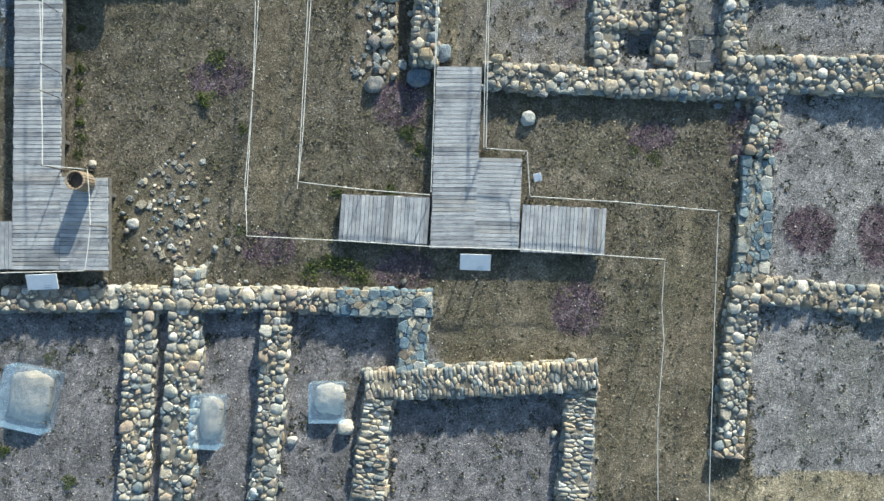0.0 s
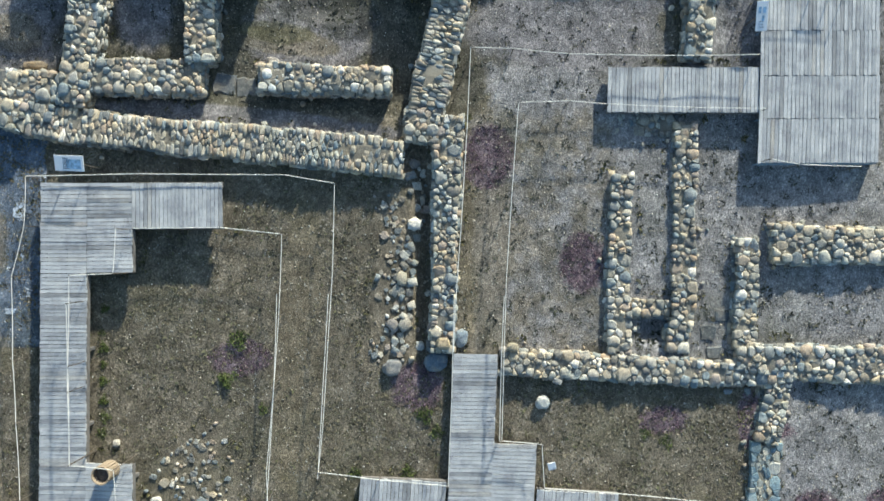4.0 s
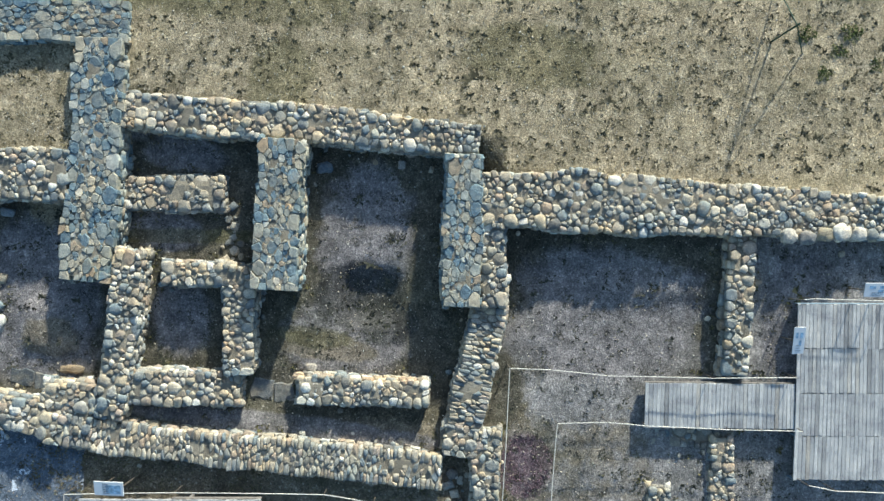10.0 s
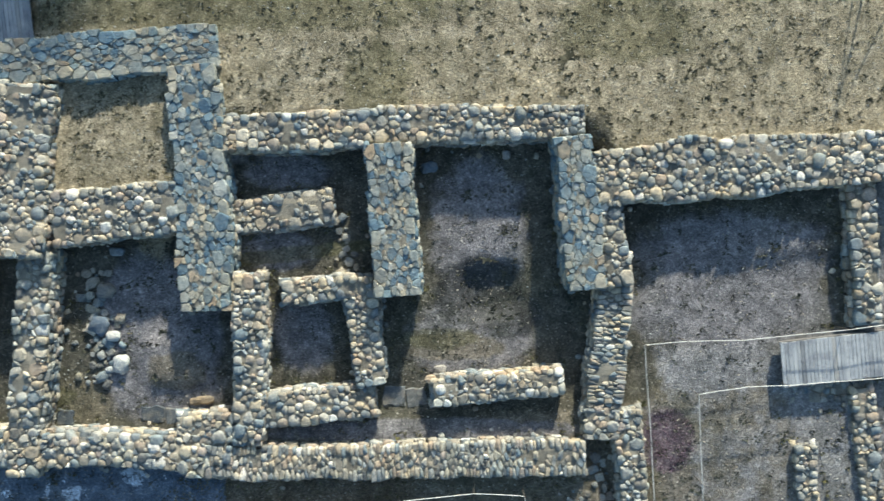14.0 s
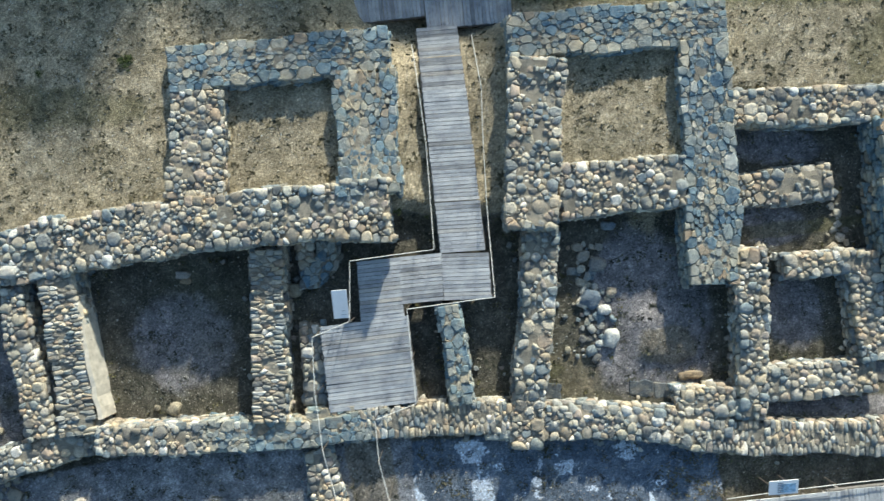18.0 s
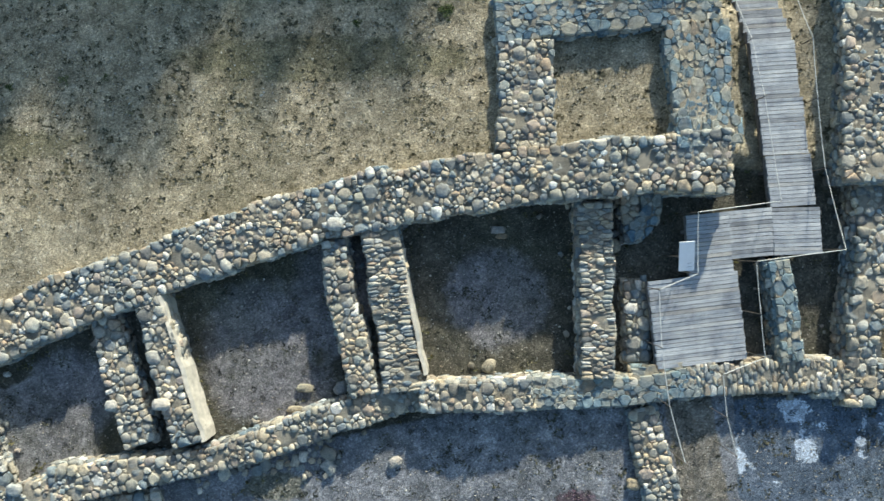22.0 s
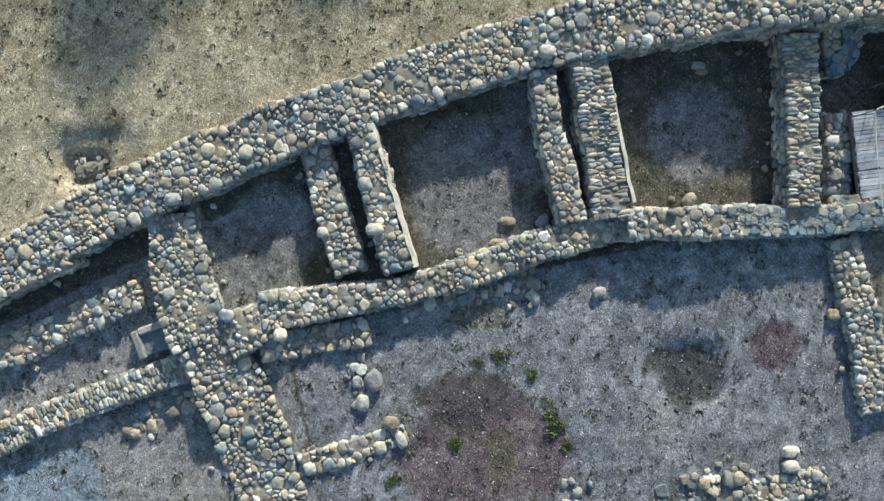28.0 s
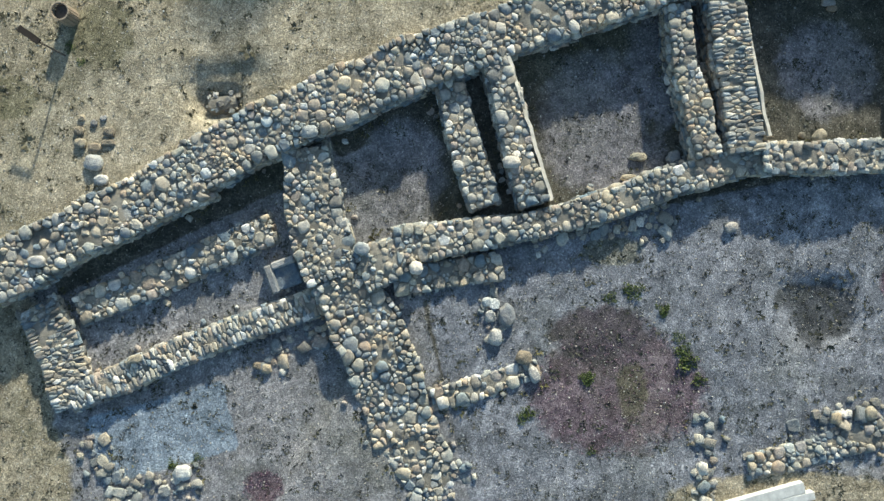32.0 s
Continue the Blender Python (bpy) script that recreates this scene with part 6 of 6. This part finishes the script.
shrub(11.89, 25.44, 0.25)
shrub(11.15, 26.54, 0.36)
shrub(10.43, 25.15, 0.14)
shrub(10.16, 25.12, 0.25)
shrub(-31.23, 27.42, 0.32)
shrub(-34.08, 27.37, 0.18)
shrub(-50.15, 24.94, 0.21)
shrub(-45.25, 26.51, 0.18)
shrub(-43.55, 26.51, 0.21)
shrub(-42.12, 26.46, 0.18)
shrub(-23.06, 21.77, 0.18)
shrub(-22.17, 21.49, 0.14)
shrub(-24.87, 21.62, 0.25)

v, f = leaf_ball(RNG2, 4800, 0.115, 1.15)
CROWN = mesh_from("crown", (v * 3.0).tolist(), f, M_GREEN)


def tree(x, y, tall):
    z = floor_z(x, y)
    home = thing("tree", x, y, z, "dark green broad tree added out of view to shade the slope", "tree", "trees on the slope")
    bm = bmesh.new()
    for k in range(10):
        a_, b_ = tall * 0.62 * k / 10, tall * 0.62 * (k + 1) / 10
        bmesh.ops.create_cone(bm, segments=10, radius1=0.26 * (1 - 0.06 * k), radius2=0.26 * (0.94 - 0.06 * k), depth=b_ - a_, matrix=Matrix.Translation((0.03 * k, 0, (a_ + b_) / 2 - 0.1)))
    for k in range(6):
        q = k * 1.05
        tube(bm, [Vector((0.1, 0, tall * 0.4 + 0.12 * k)), Vector((1.1 * math.cos(q), 1.1 * math.sin(q), tall * 0.62)), Vector((1.9 * math.cos(q), 1.9 * math.sin(q), tall * 0.75))], 0.07)
    part("trunk", (bm, M_BARK), home)
    c = part("crown", CROWN, home)
    c.location, c.scale, c.rotation_euler = (0, 0, tall * 0.62), (tall / 8,) * 3, (0, 0, x)


# two rows beyond the view, there only to cast the slope's soft shade
for k in range(31):
    tree(-40.5 + 1.3 * k + RNG2.uniform(-0.4, 0.4), 56.4 + 0.225 * k + (k % 2) * 1.2 + RNG2.uniform(-0.4, 0.4), 11.2 + RNG2.uniform(-0.3, 0.3))
    tree(-39.8 + 1.3 * k + RNG2.uniform(-0.4, 0.4), 62.0 + 0.225 * k + RNG2.uniform(-0.5, 0.5), 11.6 + RNG2.uniform(-0.4, 0.4))
